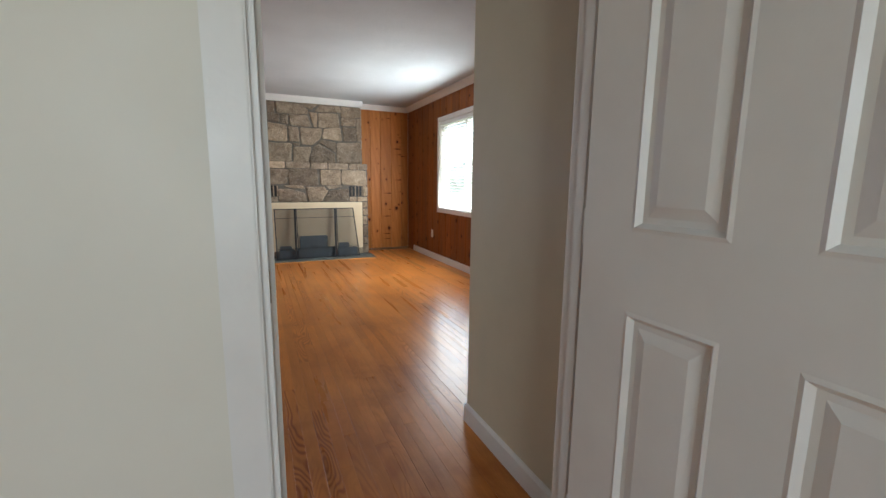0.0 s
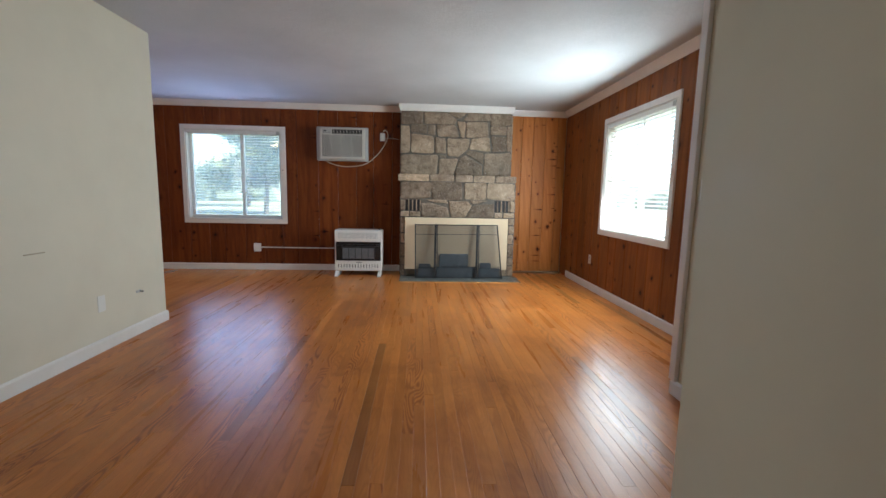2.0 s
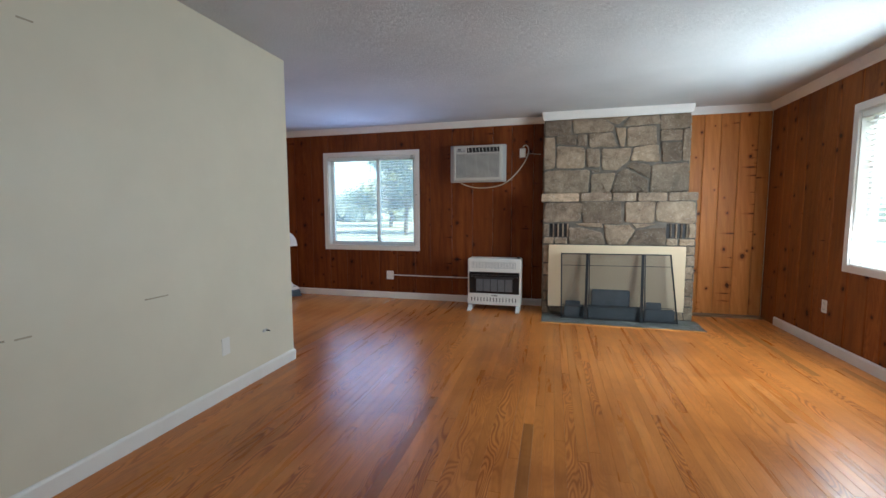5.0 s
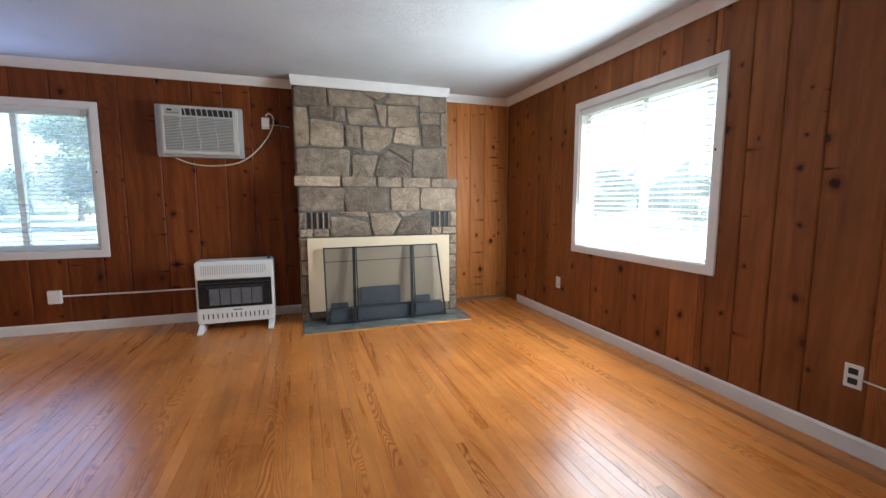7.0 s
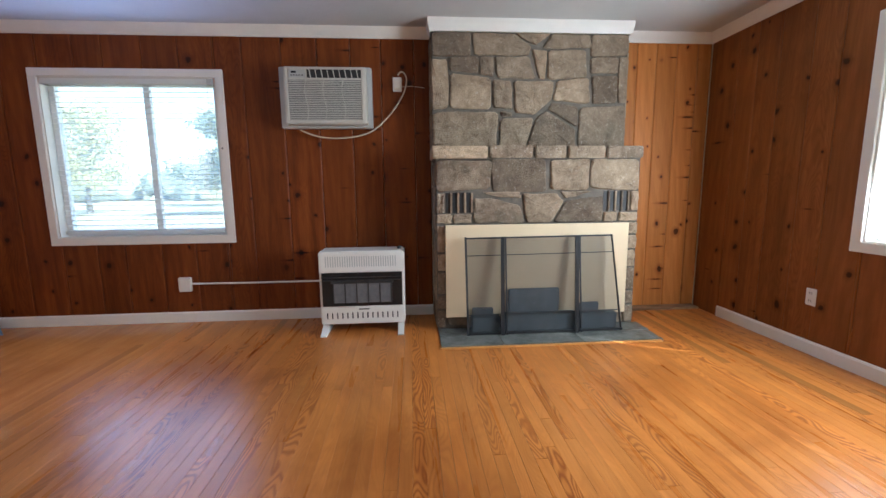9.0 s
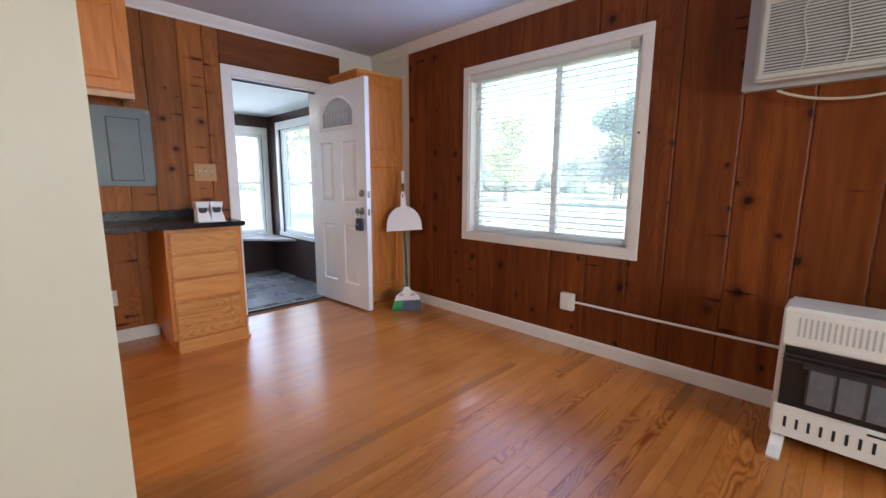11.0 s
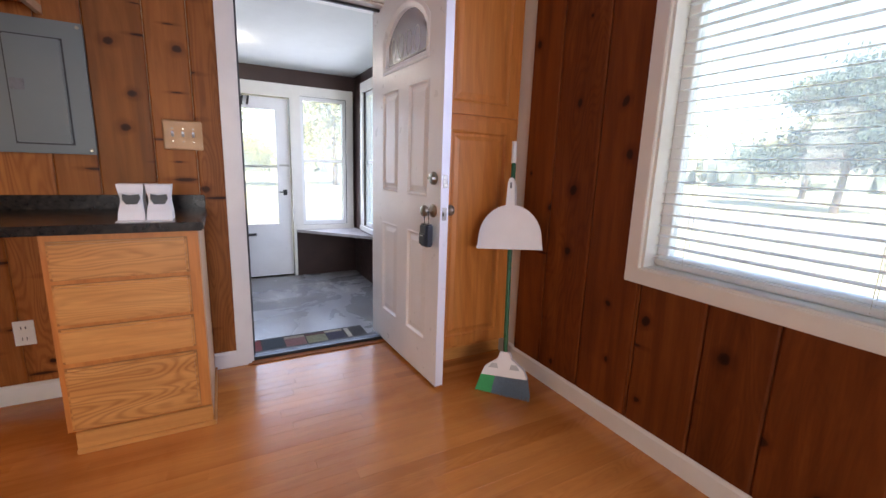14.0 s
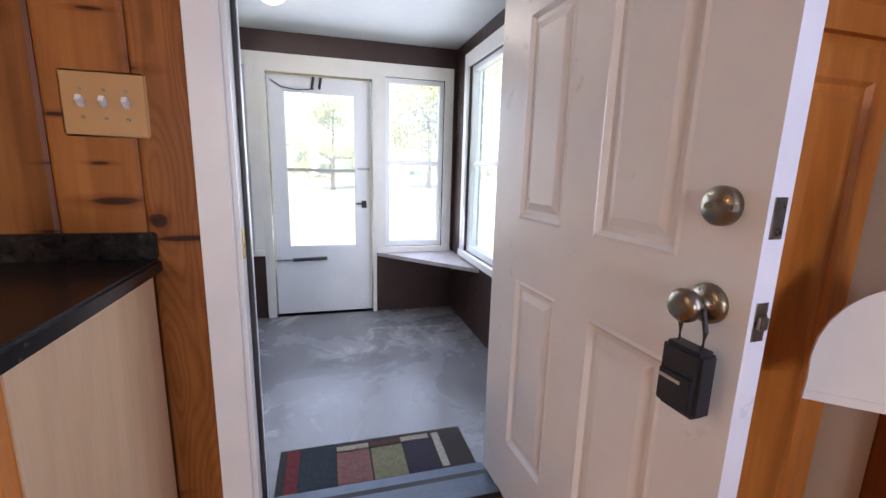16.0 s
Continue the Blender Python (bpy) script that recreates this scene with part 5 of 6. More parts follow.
part("base_strip", boxes((DX - 0.004, DX + 0.008, 5.285, 5.745, 0.0, 0.088), (WF + 0.02, DX + 0.012, 5.745, 5.757, 0.0, 0.022), (DX + 0.008, DX + 0.02, 5.285, 5.757, 0.0, 0.022), bevel=0.003), OAK_H, drawers)
for z0, z1 in ((0.692, 0.83), (0.524, 0.672), (0.374, 0.506), (0.10, 0.35)):
    part("drawer_shadow_gap", boxes((DX - 0.0002, DX + 0.0012, 5.2795, 5.7045, z0 - 0.004, z1 + 0.002)), OAKGAP, drawers)
    part("drawer", boxes((DX, DX + 0.021, 5.282, 5.702, z0, z1), bevel=0.008), OAK_H, drawers)
base_cab = thing("base_cabinet", "honey oak kitchen base cabinet beside the knee space", "cabinet")
part("body", boxes((WF + 0.001, -3.76, 3.3, 4.158, 0.1, 0.857)), OAK_V, base_cab)
part("toe_kick", boxes((WF + 0.001, -3.84, 3.3, 4.15, 0.0, 0.1)), OAK_H, base_cab)
cabinet_door(base_cab, -3.76, 3.75, 4.13, 0.14, 0.83)
cabinet_door(base_cab, -3.76, 3.33, 3.72, 0.14, 0.83)

penin = thing("base_cabinet", "pale end panel of a kitchen base cabinet behind the partition", "cabinet")
part("body", boxes((-2.50, PX - 0.121, 2.4, PY - 0.02, 0.0, 0.857)), BIRCH, penin)
pen_top = thing("countertop", "dark laminate countertop on the partition cabinet", "countertop")
part("top", boxes((-2.53, PX - 0.121, 2.4, PY - 0.005, 0.858, 0.893), bevel=0.006), COUNTER, pen_top)

card = thing("folded_card", "pair of white cut-out cardboard sleeves with black centres on the counter", "card box", (0, 0, 0))
for y0 in (5.482, 5.572):
    y1 = y0 + 0.087
    bm = bmesh.new()
    rows = []
    for z, front, back, waist in ((0.8935, -3.835, -3.925, 0.0), (0.925, -3.85, -3.94, 0.002), (0.96, -3.872, -3.953, 0.008), (0.978, -3.874, -3.954, 0.008), (1.0, -3.867, -3.948, 0.004), (1.03, -3.865, -3.945, 0.0)):
        rows.append([bm.verts.new(p) for p in ((front, y0 + waist, z), (front, y1 - waist, z), (back, y1 - waist, z), (back, y0 + waist, z))])
    for lo, hi in zip(rows, rows[1:]):
        for k in range(4):
            bm.faces.new((lo[k], lo[(k + 1) % 4], hi[(k + 1) % 4], hi[k]))
    bm.faces.new(rows[0])
    bm.faces.new(rows[-1])
    part("sleeve", bm, CARD, card)
    bm = bmesh.new()
    slab(bm, [(y0 + 0.015, 0.972), (y0 + 0.026, 0.953), (y1 - 0.026, 0.953), (y1 - 0.014, 0.975), (y1 - 0.017, 0.992), (y0 + 0.04, 0.988), (y0 + 0.017, 0.993)], Matrix(((0, 0, 1, -3.864), (1, 0, 0, 0), (0, 1, 0, 0), (0, 0, 0, 1))), 0.006)
    part("cut_out", bm, BLACKPLASTIC, card, "black centre")
    part("base_flap", boxes((-3.835, -3.785, y0, y1, 0.8932, 0.8945)), CARD, card)

panel = thing("breaker_panel", "grey steel breaker panel with a hinged door", "breaker panel")
part("cover", boxes((WF, WF + 0.02, 4.982, 5.352, 1.137, 1.681), bevel=0.003), STEEL, panel)
panel_door = part("door", boxes((WF + 0.0205, WF + 0.032, 5.095, 5.275, 1.18, 1.605), bevel=0.004), STEEL, panel)
# Black plate a little larger than the door paints its shadow line.
part("door_gap", boxes((WF + 0.0198, WF + 0.0212, 5.089, 5.281, 1.174, 1.611)), IRON, panel, "black plate drawn as the shadow round the door")
part("door_latch", boxes((WF + 0.0315, WF + 0.038, 5.10, 5.145, 1.39, 1.435), bevel=0.002), CERAMIC, panel_door, "dark grey latch")
for y, z in ((5.0, 1.155), (5.335, 1.155), (5.0, 1.663), (5.335, 1.663)):
    part("screw", rod(bmesh.new(), (WF + 0.019, y, z), (WF + 0.023, y, z), 0.007, 10), NICKEL, panel)
small = thing("electrical_box", "small grey steel electrical box with a round knob", "electrical box")
part("cover", boxes((WF, WF + 0.022, 4.792, 4.915, 1.312, 1.552), bevel=0.003), STEEL, small)
part("knob", rod(bmesh.new(), (WF + 0.022, 4.89, 1.335), (WF + 0.032, 4.89, 1.335), 0.011, 12), NICKEL, small)
triple = thing("light_switch", "tan three-gang switch plate on the pine panelling", "switch")
part("plate", boxes((WF, WF + 0.008, 5.605, 5.77, 1.175, 1.315), bevel=0.004), TAN, triple)
for y in (5.645, 5.688, 5.731):
    part("toggle", bar(bmesh.new(), (WF + 0.006, y, 1.243), (WF + 0.024, y, 1.256), 0.010, 0.014), CARD, triple)
    for dz in (-0.03, 0.03):
        part("screw", rod(bmesh.new(), (WF + 0.007, y, 1.245 + dz), (WF + 0.0095, y, 1.245 + dz), 0.004, 8), NICKEL, triple)

pantry = thing("pantry_cabinet", "tall honey oak pantry cabinet with two stacked doors", "cabinet")
QX = -3.85
part("body", boxes((WX + 0.001, QX, 6.83, NY - 0.002, 0.10, 2.145)), OAK_V, pantry)
part("toe_kick", boxes((WX + 0.001, QX - 0.05, 6.835, NY - 0.005, 0.0, 0.10)), OAK_H, pantry)
part("cornice", boxes((WX + 0.001, QX + 0.014, 6.82, NY - 0.002, 2.146, 2.165), bevel=0.003), OAK_H, pantry)
cabinet_door(pantry, QX, 6.85, 7.318, 1.41, 2.13)
cabinet_door(pantry, QX, 6.85, 7.318, 0.12, 1.385)

# ---- broom with its dustpan, in the corner by the pantry ----
broom = thing("broom", "green-handled broom with a white clip-on dustpan, leaning in the corner", "broom")
foot, tip = Vector((-3.479, 7.073, 0.20)), Vector((-3.702, 7.217, 1.278))
along = (tip - foot).normalized()
side = (Vector((0.77, 0.64, 0)) - along * along.dot(Vector((0.77, 0.64, 0)))).normalized()
out_dir = side.cross(along).normalized()
if out_dir.x < 0:
    out_dir = -out_dir
frame_m = Matrix((side.to_4d(), along.to_4d(), out_dir.to_4d(), (0, 0, 0, 1))).transposed()
frame_m[3] = (0, 0, 0, 1)
frame_m.translation = foot
part("handle", rod(bmesh.new(), foot - along * 0.02, foot + along * 0.995, 0.0115, 14), GREEN, broom)
part("grip", rod(bmesh.new(), foot + along * 0.994, tip, 0.0135, 14), CARD, broom, "white grip")
bm = bmesh.new()
slab(bm, [(-0.035, 0.0), (-0.10, -0.045), (-0.118, -0.09), (0.118, -0.09), (0.10, -0.045), (0.035, 0.0), (0.022, 0.035), (-0.022, 0.035)], frame_m @ Matrix.Translation((0, -0.02, 0.018)), 0.036)
part("head", bm, CARD, broom, "white broom head")
for x in (-0.055, 0.055):
    bm = bmesh.new()
    slab(bm, [(x - 0.026, -0.05), (x + 0.026, -0.05), (x + 0.018 - (0.01 if x > 0 else 0), -0.025), (x - 0.018 + (0.01 if x < 0 else 0), -0.025)], frame_m @ Matrix.Translation((0, -0.02, 0.0195)), 0.0395)
    part("head_opening", bm, GREYPLASTIC, broom)
for name, a, b, mat in (("green_bristles", -0.118, -0.045, BRISTLE_G), ("grey_bristles", -0.045, 0.118, BRISTLE_B)):
    bm = bmesh.new()
    n = int((b - a) * 900)
    for k in range(n):
        for row in (-0.012, 0.0, 0.012):
            u = a + (b - a) * (k + random.random()) / n
            top = frame_m @ Vector((u, -0.105, row))
            spread = u * 0.28 - 0.012
            low = frame_m @ Vector((u + spread, -0.24, row * 1.7 + random.uniform(-0.004, 0.004)))
            f = (top.z - random.uniform(0.004, 0.010)) / max(1e-6, top.z - low.z)
            low = top + (low - top) * f
            rod(bm, top, low, 0.0011, 3)
    part(name, bm, mat, broom)
pan = part("dustpan", bmesh.new(), CARD, broom, "white plastic dustpan")
bm = bmesh.new()
outline = []
for k in range(17):
    a = math.pi * k / 16
    outline.append((0.165 * math.cos(a), 0.575 + 0.195 * math.sin(a) ** 0.9))
outline = [(0.17, 0.545)] + outline + [(-0.17, 0.545)]
slab(bm, outline, frame_m @ Matrix.Translation((0, 0, 0.036)), 0.016)
slab(bm, [(-0.024, 0.755), (0.024, 0.755), (0.017, 0.885), (0.009, 0.91), (-0.009, 0.91), (-0.017, 0.885)], frame_m @ Matrix.Translation((0, 0, 0.038)), 0.05)
slab(bm, [(-0.171, 0.54), (0.171, 0.54), (0.169, 0.556), (-0.169, 0.556)], frame_m @ Matrix.Translation((0, 0, 0.039)), 0.02)
bmesh.ops.recalc_face_normals(bm, faces=bm.faces)
bm.to_mesh(pan.data)
bm.free()
part("pan_slot", boxes((-0.004, 0.004, 0.855, 0.885, 0.0382, 0.0392)), DARK, pan).matrix_local = frame_m

kitchen_light = thing("kitchen_ceiling_light", "round warm kitchen ceiling light, switched on", "ceiling light")
part("base", rod(bmesh.new(), (-3.1, 3.1, CZ - 0.025), (-3.1, 3.1, CZ), 0.14, 28), TRIM, kitchen_light)
bm = bmesh.new()
turned(bm, [(0.13, 0.0), (0.125, -0.03), (0.10, -0.06), (0.05, -0.08), (0.004, -0.085)], Matrix.Translation((-3.1, 3.1, CZ - 0.025)), 28)
part("shade", bm, lamp_mat("warm_shade", (1.0, 0.7, 0.42), 3.0), kitchen_light, "glowing shade", True)

# ---- porch ----
PFX, PNY, PFZ, PCZ = -6.70, 7.22, -0.125, 2.085
structure("porch_floor", boxes((-7.0, WX - 0.14, 3.6, 7.45, -0.5, PFZ)), CONCRETE, "grey painted concrete porch floor with dusty scuffs", "floor")
structure("porch_ceiling", boxes((-7.0, WX - 0.14, 3.6, 7.45, PCZ, PCZ + 0.35)), plain("porch_ceiling_paint", (0.62, 0.63, 0.6), 0.6, vary=0.05, scale=3), "white painted porch ceiling", "ceiling")
PW_DOOR, PW_R, PW_L = (5.73, 6.52, PFZ, 1.80), (6.625, 7.12, 0.45, 1.83), (5.0, 5.59, 0.45, 1.83)
wall_porch_west = wall("wall_porch_west", "y", 3.6, 7.45, PFX - 0.12, PFX, -0.5, PCZ, BROWN, [PW_DOOR, PW_R, PW_L], "dark brown painted porch wall with white windows")
PN1, PN2 = (-6.35, -5.46, 0.47, 1.88), (-5.30, -4.62, 0.47, 1.88)
wall_porch_north = wall("wall_porch_north", "x", PFX, WX - 0.14, PNY, PNY + 0.12, -0.5, PCZ, BROWN, [PN1, PN2], "dark brown painted porch wall with white windows")
wall_porch_south = wall("wall_porch_south", "x", PFX, WX - 0.14, 3.6, 3.7, -0.5, PCZ, BROWN, [], "dark brown painted porch wall")


def sash_window(name, axis, o, face, out, rail):
    a0, a1, z0, z1 = o
    w = tagged(new(name), "white double-hung porch window, closed", "window", kind="structure")

    def b(u0, u1, d0, d1, w0, w1):
        f0, f1 = sorted((face + out * d0, face + out * d1))
        return (u0, u1, f0, f1, w0, w1) if axis == "x" else (f0, f1, u0, u1, w0, w1)

    c = 0.075
    part("casing", boxes(b(a0 - c, a1 + c, 0.0, 0.018, z1, z1 + 0.10), b(a0 - c, a1 + c, 0.0, 0.03, z0 - 0.05, z0), b(a0 - c, a0, 0.0, 0.018, z0, z1), b(a1, a1 + c, 0.0, 0.018, z0, z1), bevel=0.003), TRIM, w)
    f = 0.035
    part("window_frame", boxes(b(a0, a0 + f, -0.09, -0.02, z0, z1), b(a1 - f, a1, -0.09, -0.02, z0, z1), b(a0 + f, a1 - f, -0.09, -0.02, z0, z0 + 0.045), b(a0 + f, a1 - f, -0.09, -0.02, z1 - f, z1), bevel=0.002), VINYL, w)
    part("meeting_rail", boxes(b(a0 + f, a1 - f, -0.075, -0.035, rail - 0.016, rail + 0.016), bevel=0.002), VINYL, w)
    for w0, w1, d in ((z0 + 0.04, rail, -0.05), (rail, z1 - 0.03, -0.065)):
        g = part("pane", boxes(b(a0 + 0.03, a1 - 0.03, d - 0.002, d + 0.002, w0, w1)), GLASS, w)
        g.visible_shadow = False
    return w


sash_window("window_3", "y", PW_R, PFX, 1, 1.16)
sash_window("window_4", "y", PW_L, PFX, 1, 1.16)
sash_window("window_5", "x", PN1, PNY, -1, 1.165)
sash_window("window_6", "x", PN2, PNY, -1, 1.165)
porch_way = tagged(new("door_frame_4"), "white painted porch door frame", "door frame", kind="structure")
part("casing", boxes((PFX, PFX + 0.02, 5.665, 5.73, PFZ, 1.93), (PFX, PFX + 0.02, 6.52, 6.55, PFZ, 1.93), (PFX, PFX + 0.02, 5.73, 6.52, 1.80, 1.93), bevel=0.003), TRIM, porch_way)
storm = thing("storm_door", "white storm door with a full glass panel and dark closer, closed", "door")
sx0 = PFX - 0.05
part("door_frame", boxes((sx0 - 0.02, sx0 + 0.015, 5.738, 5.855, PFZ + 0.012, 1.79), (sx0 - 0.02, sx0 + 0.015, 6.378, 6.512, PFZ + 0.012, 1.79), (sx0 - 0.02, sx0 + 0.015, 5.855, 6.378, 1.67, 1.79), (sx0 - 0.02, sx0 + 0.015, 5.855, 6.378, PFZ + 0.012, 0.465), bevel=0.003), DOORWHITE, storm)
part("glazing_bar", boxes((sx0 - 0.006, sx0 + 0.010, 5.855, 6.378, 1.072, 1.094)), GREYPLASTIC, storm, "grey glazing bar")
g = part("pane", boxes((sx0 - 0.005, sx0 - 0.001, 5.85, 6.38, 0.46, 1.675)), GLASS, storm)
g.visible_shadow = False
closer = part("closer", rod(bmesh.new(), (sx0 + 0.035, 5.87, 0.352), (sx0 + 0.035, 6.14, 0.36), 0.014, 12), BLACKPLASTIC, storm, "dark tube closer")
part("closer_rod", rod(bmesh.new(), (sx0 + 0.035, 5.74, 0.35), (sx0 + 0.035, 5.87, 0.352), 0.005, 8), IRON, closer)
latch = part("latch", boxes((sx0 + 0.015, sx0 + 0.03, 6.43, 6.47, 0.78, 0.84), bevel=0.003), IRON, storm, "black latch")
part("latch_handle", rod(bmesh.new(), (sx0 + 0.04, 6.39, 0.815), (sx0 + 0.04, 6.47, 0.815), 0.006, 8), IRON, latch)
part("pull", boxes((sx0 + 0.015, sx0 + 0.022, 6.40, 6.50, 1.09, 1.11)), GREYPLASTIC, storm)
part("wind_chain", tube(bmesh.new(), [(sx0 + 0.02, 5.76, 1.75), (sx0 + 0.03, 5.84, 1.70), (sx0 + 0.03, 5.95, 1.685), (sx0 + 0.03, 6.08, 1.70)], 0.004, 6), IRON, storm)
for y in (6.06, 6.115):
    part("chain_bracket", bar(bmesh.new(), (sx0 + 0.02, y, 1.70), (sx0 + 0.035, y + 0.015, 1.785), 0.016, 0.012), IRON, storm)
shelf = tagged(obj("corner_shelf", slab(bmesh.new(), [(PFX + 0.001, 6.555), (-5.98, PNY - 0.001), (PFX + 0.001, PNY - 0.001)], Matrix.Translation((0, 0, 0.40)), 0.03), plain("weathered_white", (0.37, 0.34, 0.335), 0.5, vary=0.2, scale=8)), "weathered white triangular shelf in the porch corner", "shelf")

mat = thing("door_mat", "patchwork door mat of coloured blocks with a dark border", "door mat")
mx0, mx1, my0, my1, mz = -4.93, -4.645, 5.93, 6.745, PFZ
part("backing", boxes((mx0, mx1, my0, my1, mz, mz + 0.010), bevel=0.003), plain("mat_border", (0.035, 0.03, 0.028), 0.95, vary=0.3, scale=60, relief=0.003, fine=400), mat)
PATCH = [(0.04, 0.06, 0.05, 0.95, (0.16, 0.02, 0.025)), (0.11, 0.17, 0.06, 0.95, (0.022, 0.035, 0.045)), (0.29, 0.17, 0.06, 0.72, (0.22, 0.10, 0.09)), (0.29, 0.17, 0.75, 0.14, (0.36, 0.31, 0.24)), (0.47, 0.17, 0.06, 0.72, (0.20, 0.19, 0.11)), (0.47, 0.17, 0.75, 0.14, (0.09, 0.035, 0.03)), (0.65, 0.15, 0.06, 0.72, (0.03, 0.025, 0.045)), (0.64, 0.16, 0.80, 0.11, (0.36, 0.31, 0.24)), (0.82, 0.04, 0.1, 0.80, (0.38, 0.35, 0.30)), (0.10, 0.05, 0.01, 0.04, (0.4, 0.36, 0.3))]
for k, (u, du, v, dv, c) in enumerate(PATCH):
    y0, y1 = my0 + (my1 - my0) * u, my0 + (my1 - my0) * (u + du)
    x0, x1 = mx1 - (mx1 - mx0) * min(0.95, v + dv), mx1 - (mx1 - mx0) * v
    part("patch", boxes((x0, x1, y0, y1, mz + 0.0095, mz + 0.0125)), plain("mat_patch", c, 0.95, vary=0.3, scale=70, relief=0.003, fine=400), mat)
dome = thing("porch_light", "round frosted porch ceiling light, switched on", "ceiling light")
part("base", rod(bmesh.new(), (-5.75, 5.90, PCZ - 0.02), (-5.75, 5.90, PCZ), 0.075, 24), TRIM, dome)
bm = bmesh.new()
bmesh.ops.create_uvsphere(bm, u_segments=24, v_segments=12, radius=0.08, matrix=Matrix.Translation((-5.75, 5.90, PCZ - 0.05)))
part("globe", bm, lamp_mat("frosted_globe", (1.0, 0.97, 0.9), 6.0), dome, "glowing frosted globe", True)


# ---- outdoors ----
BARK = plain("bark", (0.10, 0.075, 0.055), 0.95, vary=0.4, scale=12, relief=0.02, fine=25)
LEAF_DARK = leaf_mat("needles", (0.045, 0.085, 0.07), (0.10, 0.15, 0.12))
LEAF_LIGHT = leaf_mat("light_leaves", (0.22, 0.25, 0.12), (0.42, 0.40, 0.2))


def tree(x, y, height, spread, leaf, count, label, low=0.25):
    """A tapered trunk, limbs, and a crown of many small leaves in clumps."""
    t = thing("tree", label, "tree", group="trees on the lawn")
    z0 = -0.56
    bm = bmesh.new()
    pts, lean = [], (random.uniform(-0.4, 0.4), random.uniform(-0.4, 0.4))
    for k in range(7):
        f = k / 6
        pts.append(Vector((x + lean[0] * f + random.uniform(-0.08, 0.08), y + lean[1] * f, z0 + height * 0.85 * f)))
    for k in range(6):
        rod(bm, pts[k], pts[k + 1] + Vector((0, 0, 0.05)), height * 0.024 * (1 - k / 7), 9, height * 0.024 * (1 - (k + 1) / 7))
    part("trunk", bm, BARK, t)
    bm = bmesh.new()
    clumps = []
    for k in range(22):
        f = low + (1 - low) * random.random() ** 0.9
        base = Vector((x + lean[0] * f, y + lean[1] * f, z0 + height * 0.8 * f))
        a = random.uniform(0, 2 * math.pi)
        reach = spread * (1.15 - 0.75 * f) * random.uniform(0.45, 1.0)
        end = base + Vector((math.cos(a) * reach, math.sin(a) * reach, height * random.uniform(0.02, 0.18)))
        rod(bm, base, end, height * 0.007, 5, height * 0.002)
        clumps += [base.lerp(end, q) for q in (0.55, 0.8, 1.0)]
    part("limbs", bm, BARK, t)
    verts, faces = [], []
    for _ in range(count * 2):
        c = random.choice(clumps)
        r = height * 0.085
        p = c + Vector((random.gauss(0, r), random.gauss(0, r), random.gauss(0, r * 0.5)))
        q = Euler((random.uniform(0, 6.3), random.uniform(0, 6.3), random.uniform(0, 6.3))).to_matrix()
        s = height * random.uniform(0.007, 0.016)
        i = len(verts)
        verts += [p + q @ Vector(v) * s for v in ((-1, -0.4, 0), (0.2, -0.6, 0.2), (1, 0.1, 0), (-0.2, 0.6, 0.15))]
        faces.append((i, i + 1, i + 2, i + 3))
    me = bpy.data.meshes.new("crown")
    me.from_pydata([tuple(v) for v in verts], [], faces)
    me.materials.append(leaf)
    crown = new("crown", me)
    crown.parent = t


tree(-11.4, 34.0, 8.5, 5.0, LEAF_DARK, 11000, "spreading dark conifer on the sunlit lawn", 0.3)
tree(-25.0, 38.0, 9.5, 4.0, LEAF_LIGHT, 4500, "pale leafy tree far across the lawn", 0.15)
tree(-20.0, 52.0, 11.0, 5.0, LEAF_LIGHT, 4000, "tall leafy tree beyond the lawn", 0.15)
tree(-3.0, 60.0, 10.0, 6.0, LEAF_DARK, 4000, "dark tree at the far side of the lawn", 0.2)
tree(24.0, 32.0, 5.2, 4.6, LEAF_DARK, 9000, "dark green tree across the lawn", 0.1)
tree(27.0, 22.0, 4.8, 4.6, LEAF_DARK, 9000, "dark green tree across the lawn", 0.1)
tree(-33.0, 6.5, 7.0, 4.5, LEAF_LIGHT, 4000, "yellow-green leafy tree seen from the porch", 0.1)
tree(-36.0, 14.0, 10.0, 4.0, LEAF_LIGHT, 4500, "tall pine seen from the porch", 0.25)
tree(-17.0, 13.5, 7.5, 3.5, LEAF_LIGHT, 4500, "yellow-green leafy tree beside the porch", 0.1)
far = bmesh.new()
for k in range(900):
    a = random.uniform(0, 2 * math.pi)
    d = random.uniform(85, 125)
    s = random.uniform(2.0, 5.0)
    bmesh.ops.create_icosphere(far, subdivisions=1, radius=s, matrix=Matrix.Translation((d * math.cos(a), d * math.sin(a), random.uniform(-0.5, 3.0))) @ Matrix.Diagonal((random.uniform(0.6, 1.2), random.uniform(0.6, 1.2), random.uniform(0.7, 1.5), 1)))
# Distance haze is put into the leaf colour, paler than the needles.
tagged(obj("far_woods", far, leaf_mat("haze_paled_foliage", (0.16, 0.2, 0.17), (0.3, 0.33, 0.27))), "line of trees beyond the fields, haze put into their colour", "trees", kind="stuff")
structure("road", boxes((-120, 120, 20.5, 26, -0.56, -0.54)), plain("worn_asphalt", (0.2, 0.2, 0.19), 0.9, vary=0.2, scale=0.6), "pale worn road across the lawn", "road")

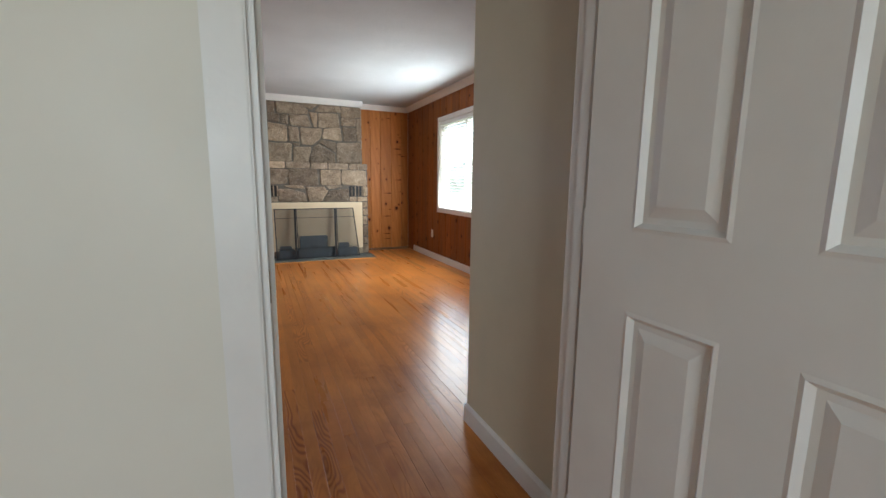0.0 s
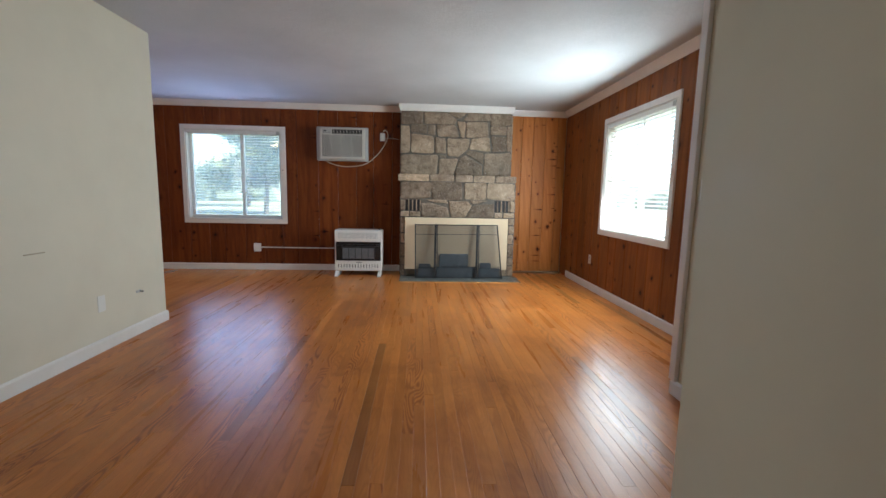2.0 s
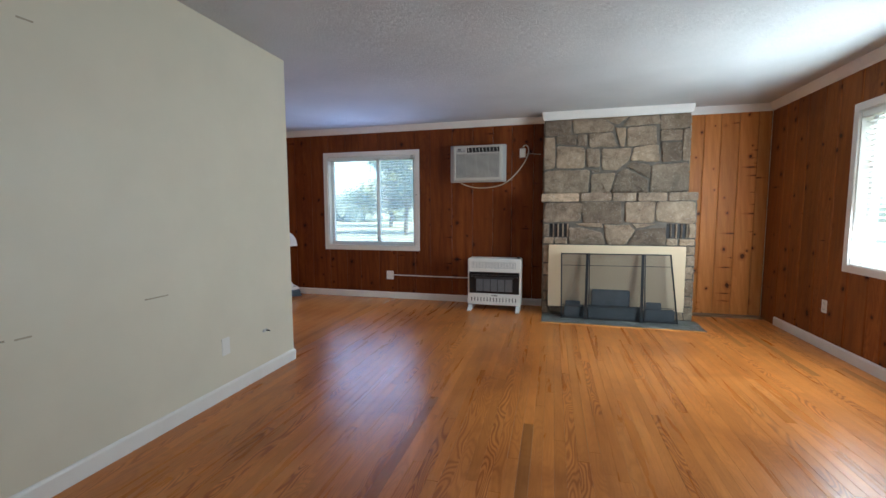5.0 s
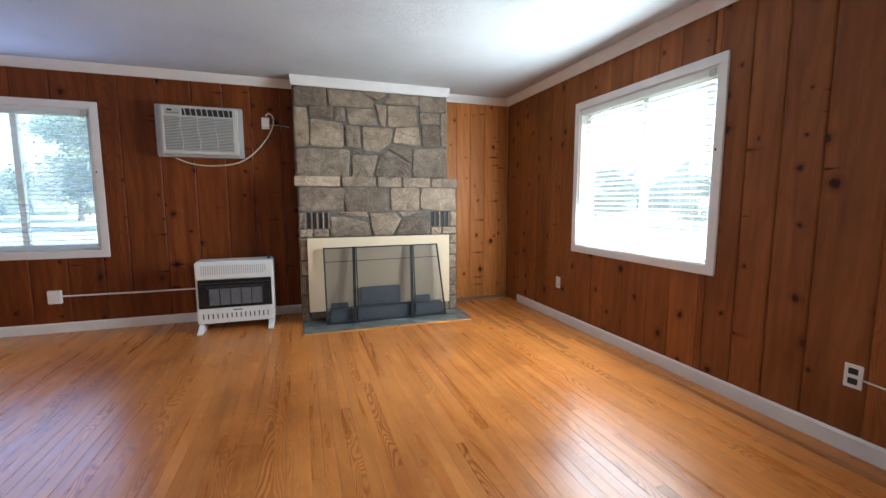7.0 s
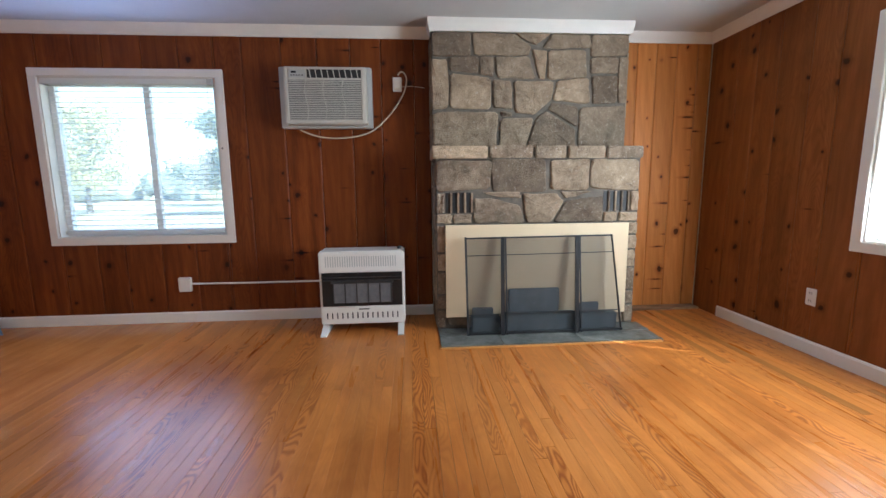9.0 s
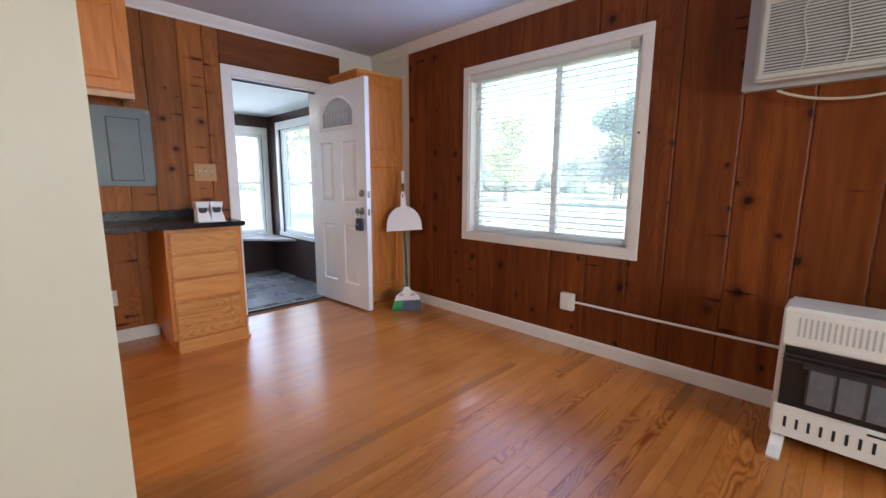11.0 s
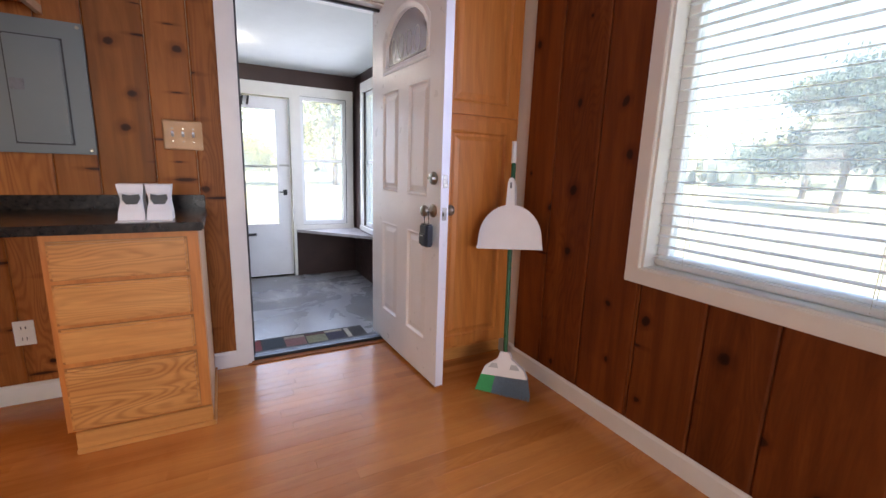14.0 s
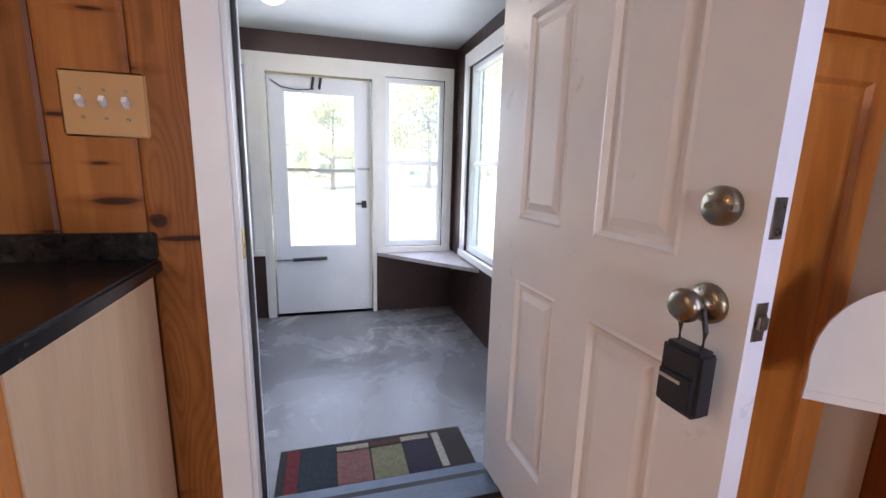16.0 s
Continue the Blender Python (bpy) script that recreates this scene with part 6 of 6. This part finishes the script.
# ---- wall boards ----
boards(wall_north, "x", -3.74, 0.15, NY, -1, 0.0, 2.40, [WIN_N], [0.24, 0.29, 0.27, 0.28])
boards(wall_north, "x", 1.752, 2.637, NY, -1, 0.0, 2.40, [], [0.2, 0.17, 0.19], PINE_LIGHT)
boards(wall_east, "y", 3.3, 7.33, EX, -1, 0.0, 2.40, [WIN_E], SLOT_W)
boards(wall_west, "y", 1.2, 6.95, WX, 1, 0.0, 2.40, [UNSEEN_W, DOOR_W], [0.2, 0.16, 0.21, 0.18], PINE_W)

# ---- floor strips ----
STRIP = 0.0572


def strip_prism(x0, x1, y0, y1):
    g, c, lift = random.choice((0.0001, 0.0001, 0.0002, 0.0007)), random.choice((0.0002, 0.0003, 0.0004, 0.0012)), random.uniform(-0.0002, 0.0002)
    if x1 < -1.9:
        g, c, lift = 0.0001, 0.0003, lift * 0.4
    a, b, t = (x0 + g, y0 + g), (x1 - g, y1 - g), lift
    low = [(a[0], a[1], -0.012), (b[0], a[1], -0.012), (b[0], b[1], -0.012), (a[0], b[1], -0.012)]
    mid = [(x, y, t - c * 0.6) for x, y, _ in low]
    top = [(a[0] + c, a[1] + c * 0.5, t), (b[0] - c, a[1] + c * 0.5, t), (b[0] - c, b[1] - c * 0.5, t), (a[0] + c, b[1] - c * 0.5, t)]
    faces = [(8, 9, 10, 11)]
    for k in range(4):
        j = (k + 1) % 4
        faces += [(k, j, 4 + j, 4 + k), (4 + k, 4 + j, 8 + j, 8 + k)]
    return low + mid + top, faces


near, far_v, far_f = 0, {}, {}
x = -4.335
rng = random.Random(7)
while x < 2.64:
    y = -2.6 + rng.uniform(-1.2, 0.0)
    x1 = min(x + STRIP, 2.645)
    while y < 7.34:
        y1 = min(y + rng.choice((0.6, 0.9, 1.2, 1.5, 1.9, 2.3)) * rng.uniform(0.9, 1.1), 7.34)
        if 7.34 - y1 < 0.25:
            y1 = 7.34
        vs, fs = strip_prism(x, x1, max(y, -2.6), y1) if y1 > -2.5 else ([], [])
        if vs:
            cx, cy = (x + x1) / 2, (y + y1) / 2
            if -1.75 < cx < 1.9 and 1.6 < cy < 6.6 and near < 300:
                me = bpy.data.meshes.new("floorboard")
                me.from_pydata(vs, [], fs)
                me.materials.append(OAK_FLOOR)
                o = new("floorboard", me)
                o.parent = floor_base
                near += 1
            else:
                room = OAK_FLOOR_KITCHEN if x1 < -1.9 else OAK_FLOOR_FAR
                i = len(far_v.setdefault(room, []))
                far_v[room] += vs
                far_f.setdefault(room, []).extend(tuple(i + k for k in f) for f in fs)
        y = y1
    x = x1
for room in far_v:
    me = bpy.data.meshes.new("floorboards")
    me.from_pydata(far_v[room], [], far_f[room])
    me.materials.append(room)
    rest = tagged(new("floorboards", me), kind="stuff")
    rest.parent = floor_base
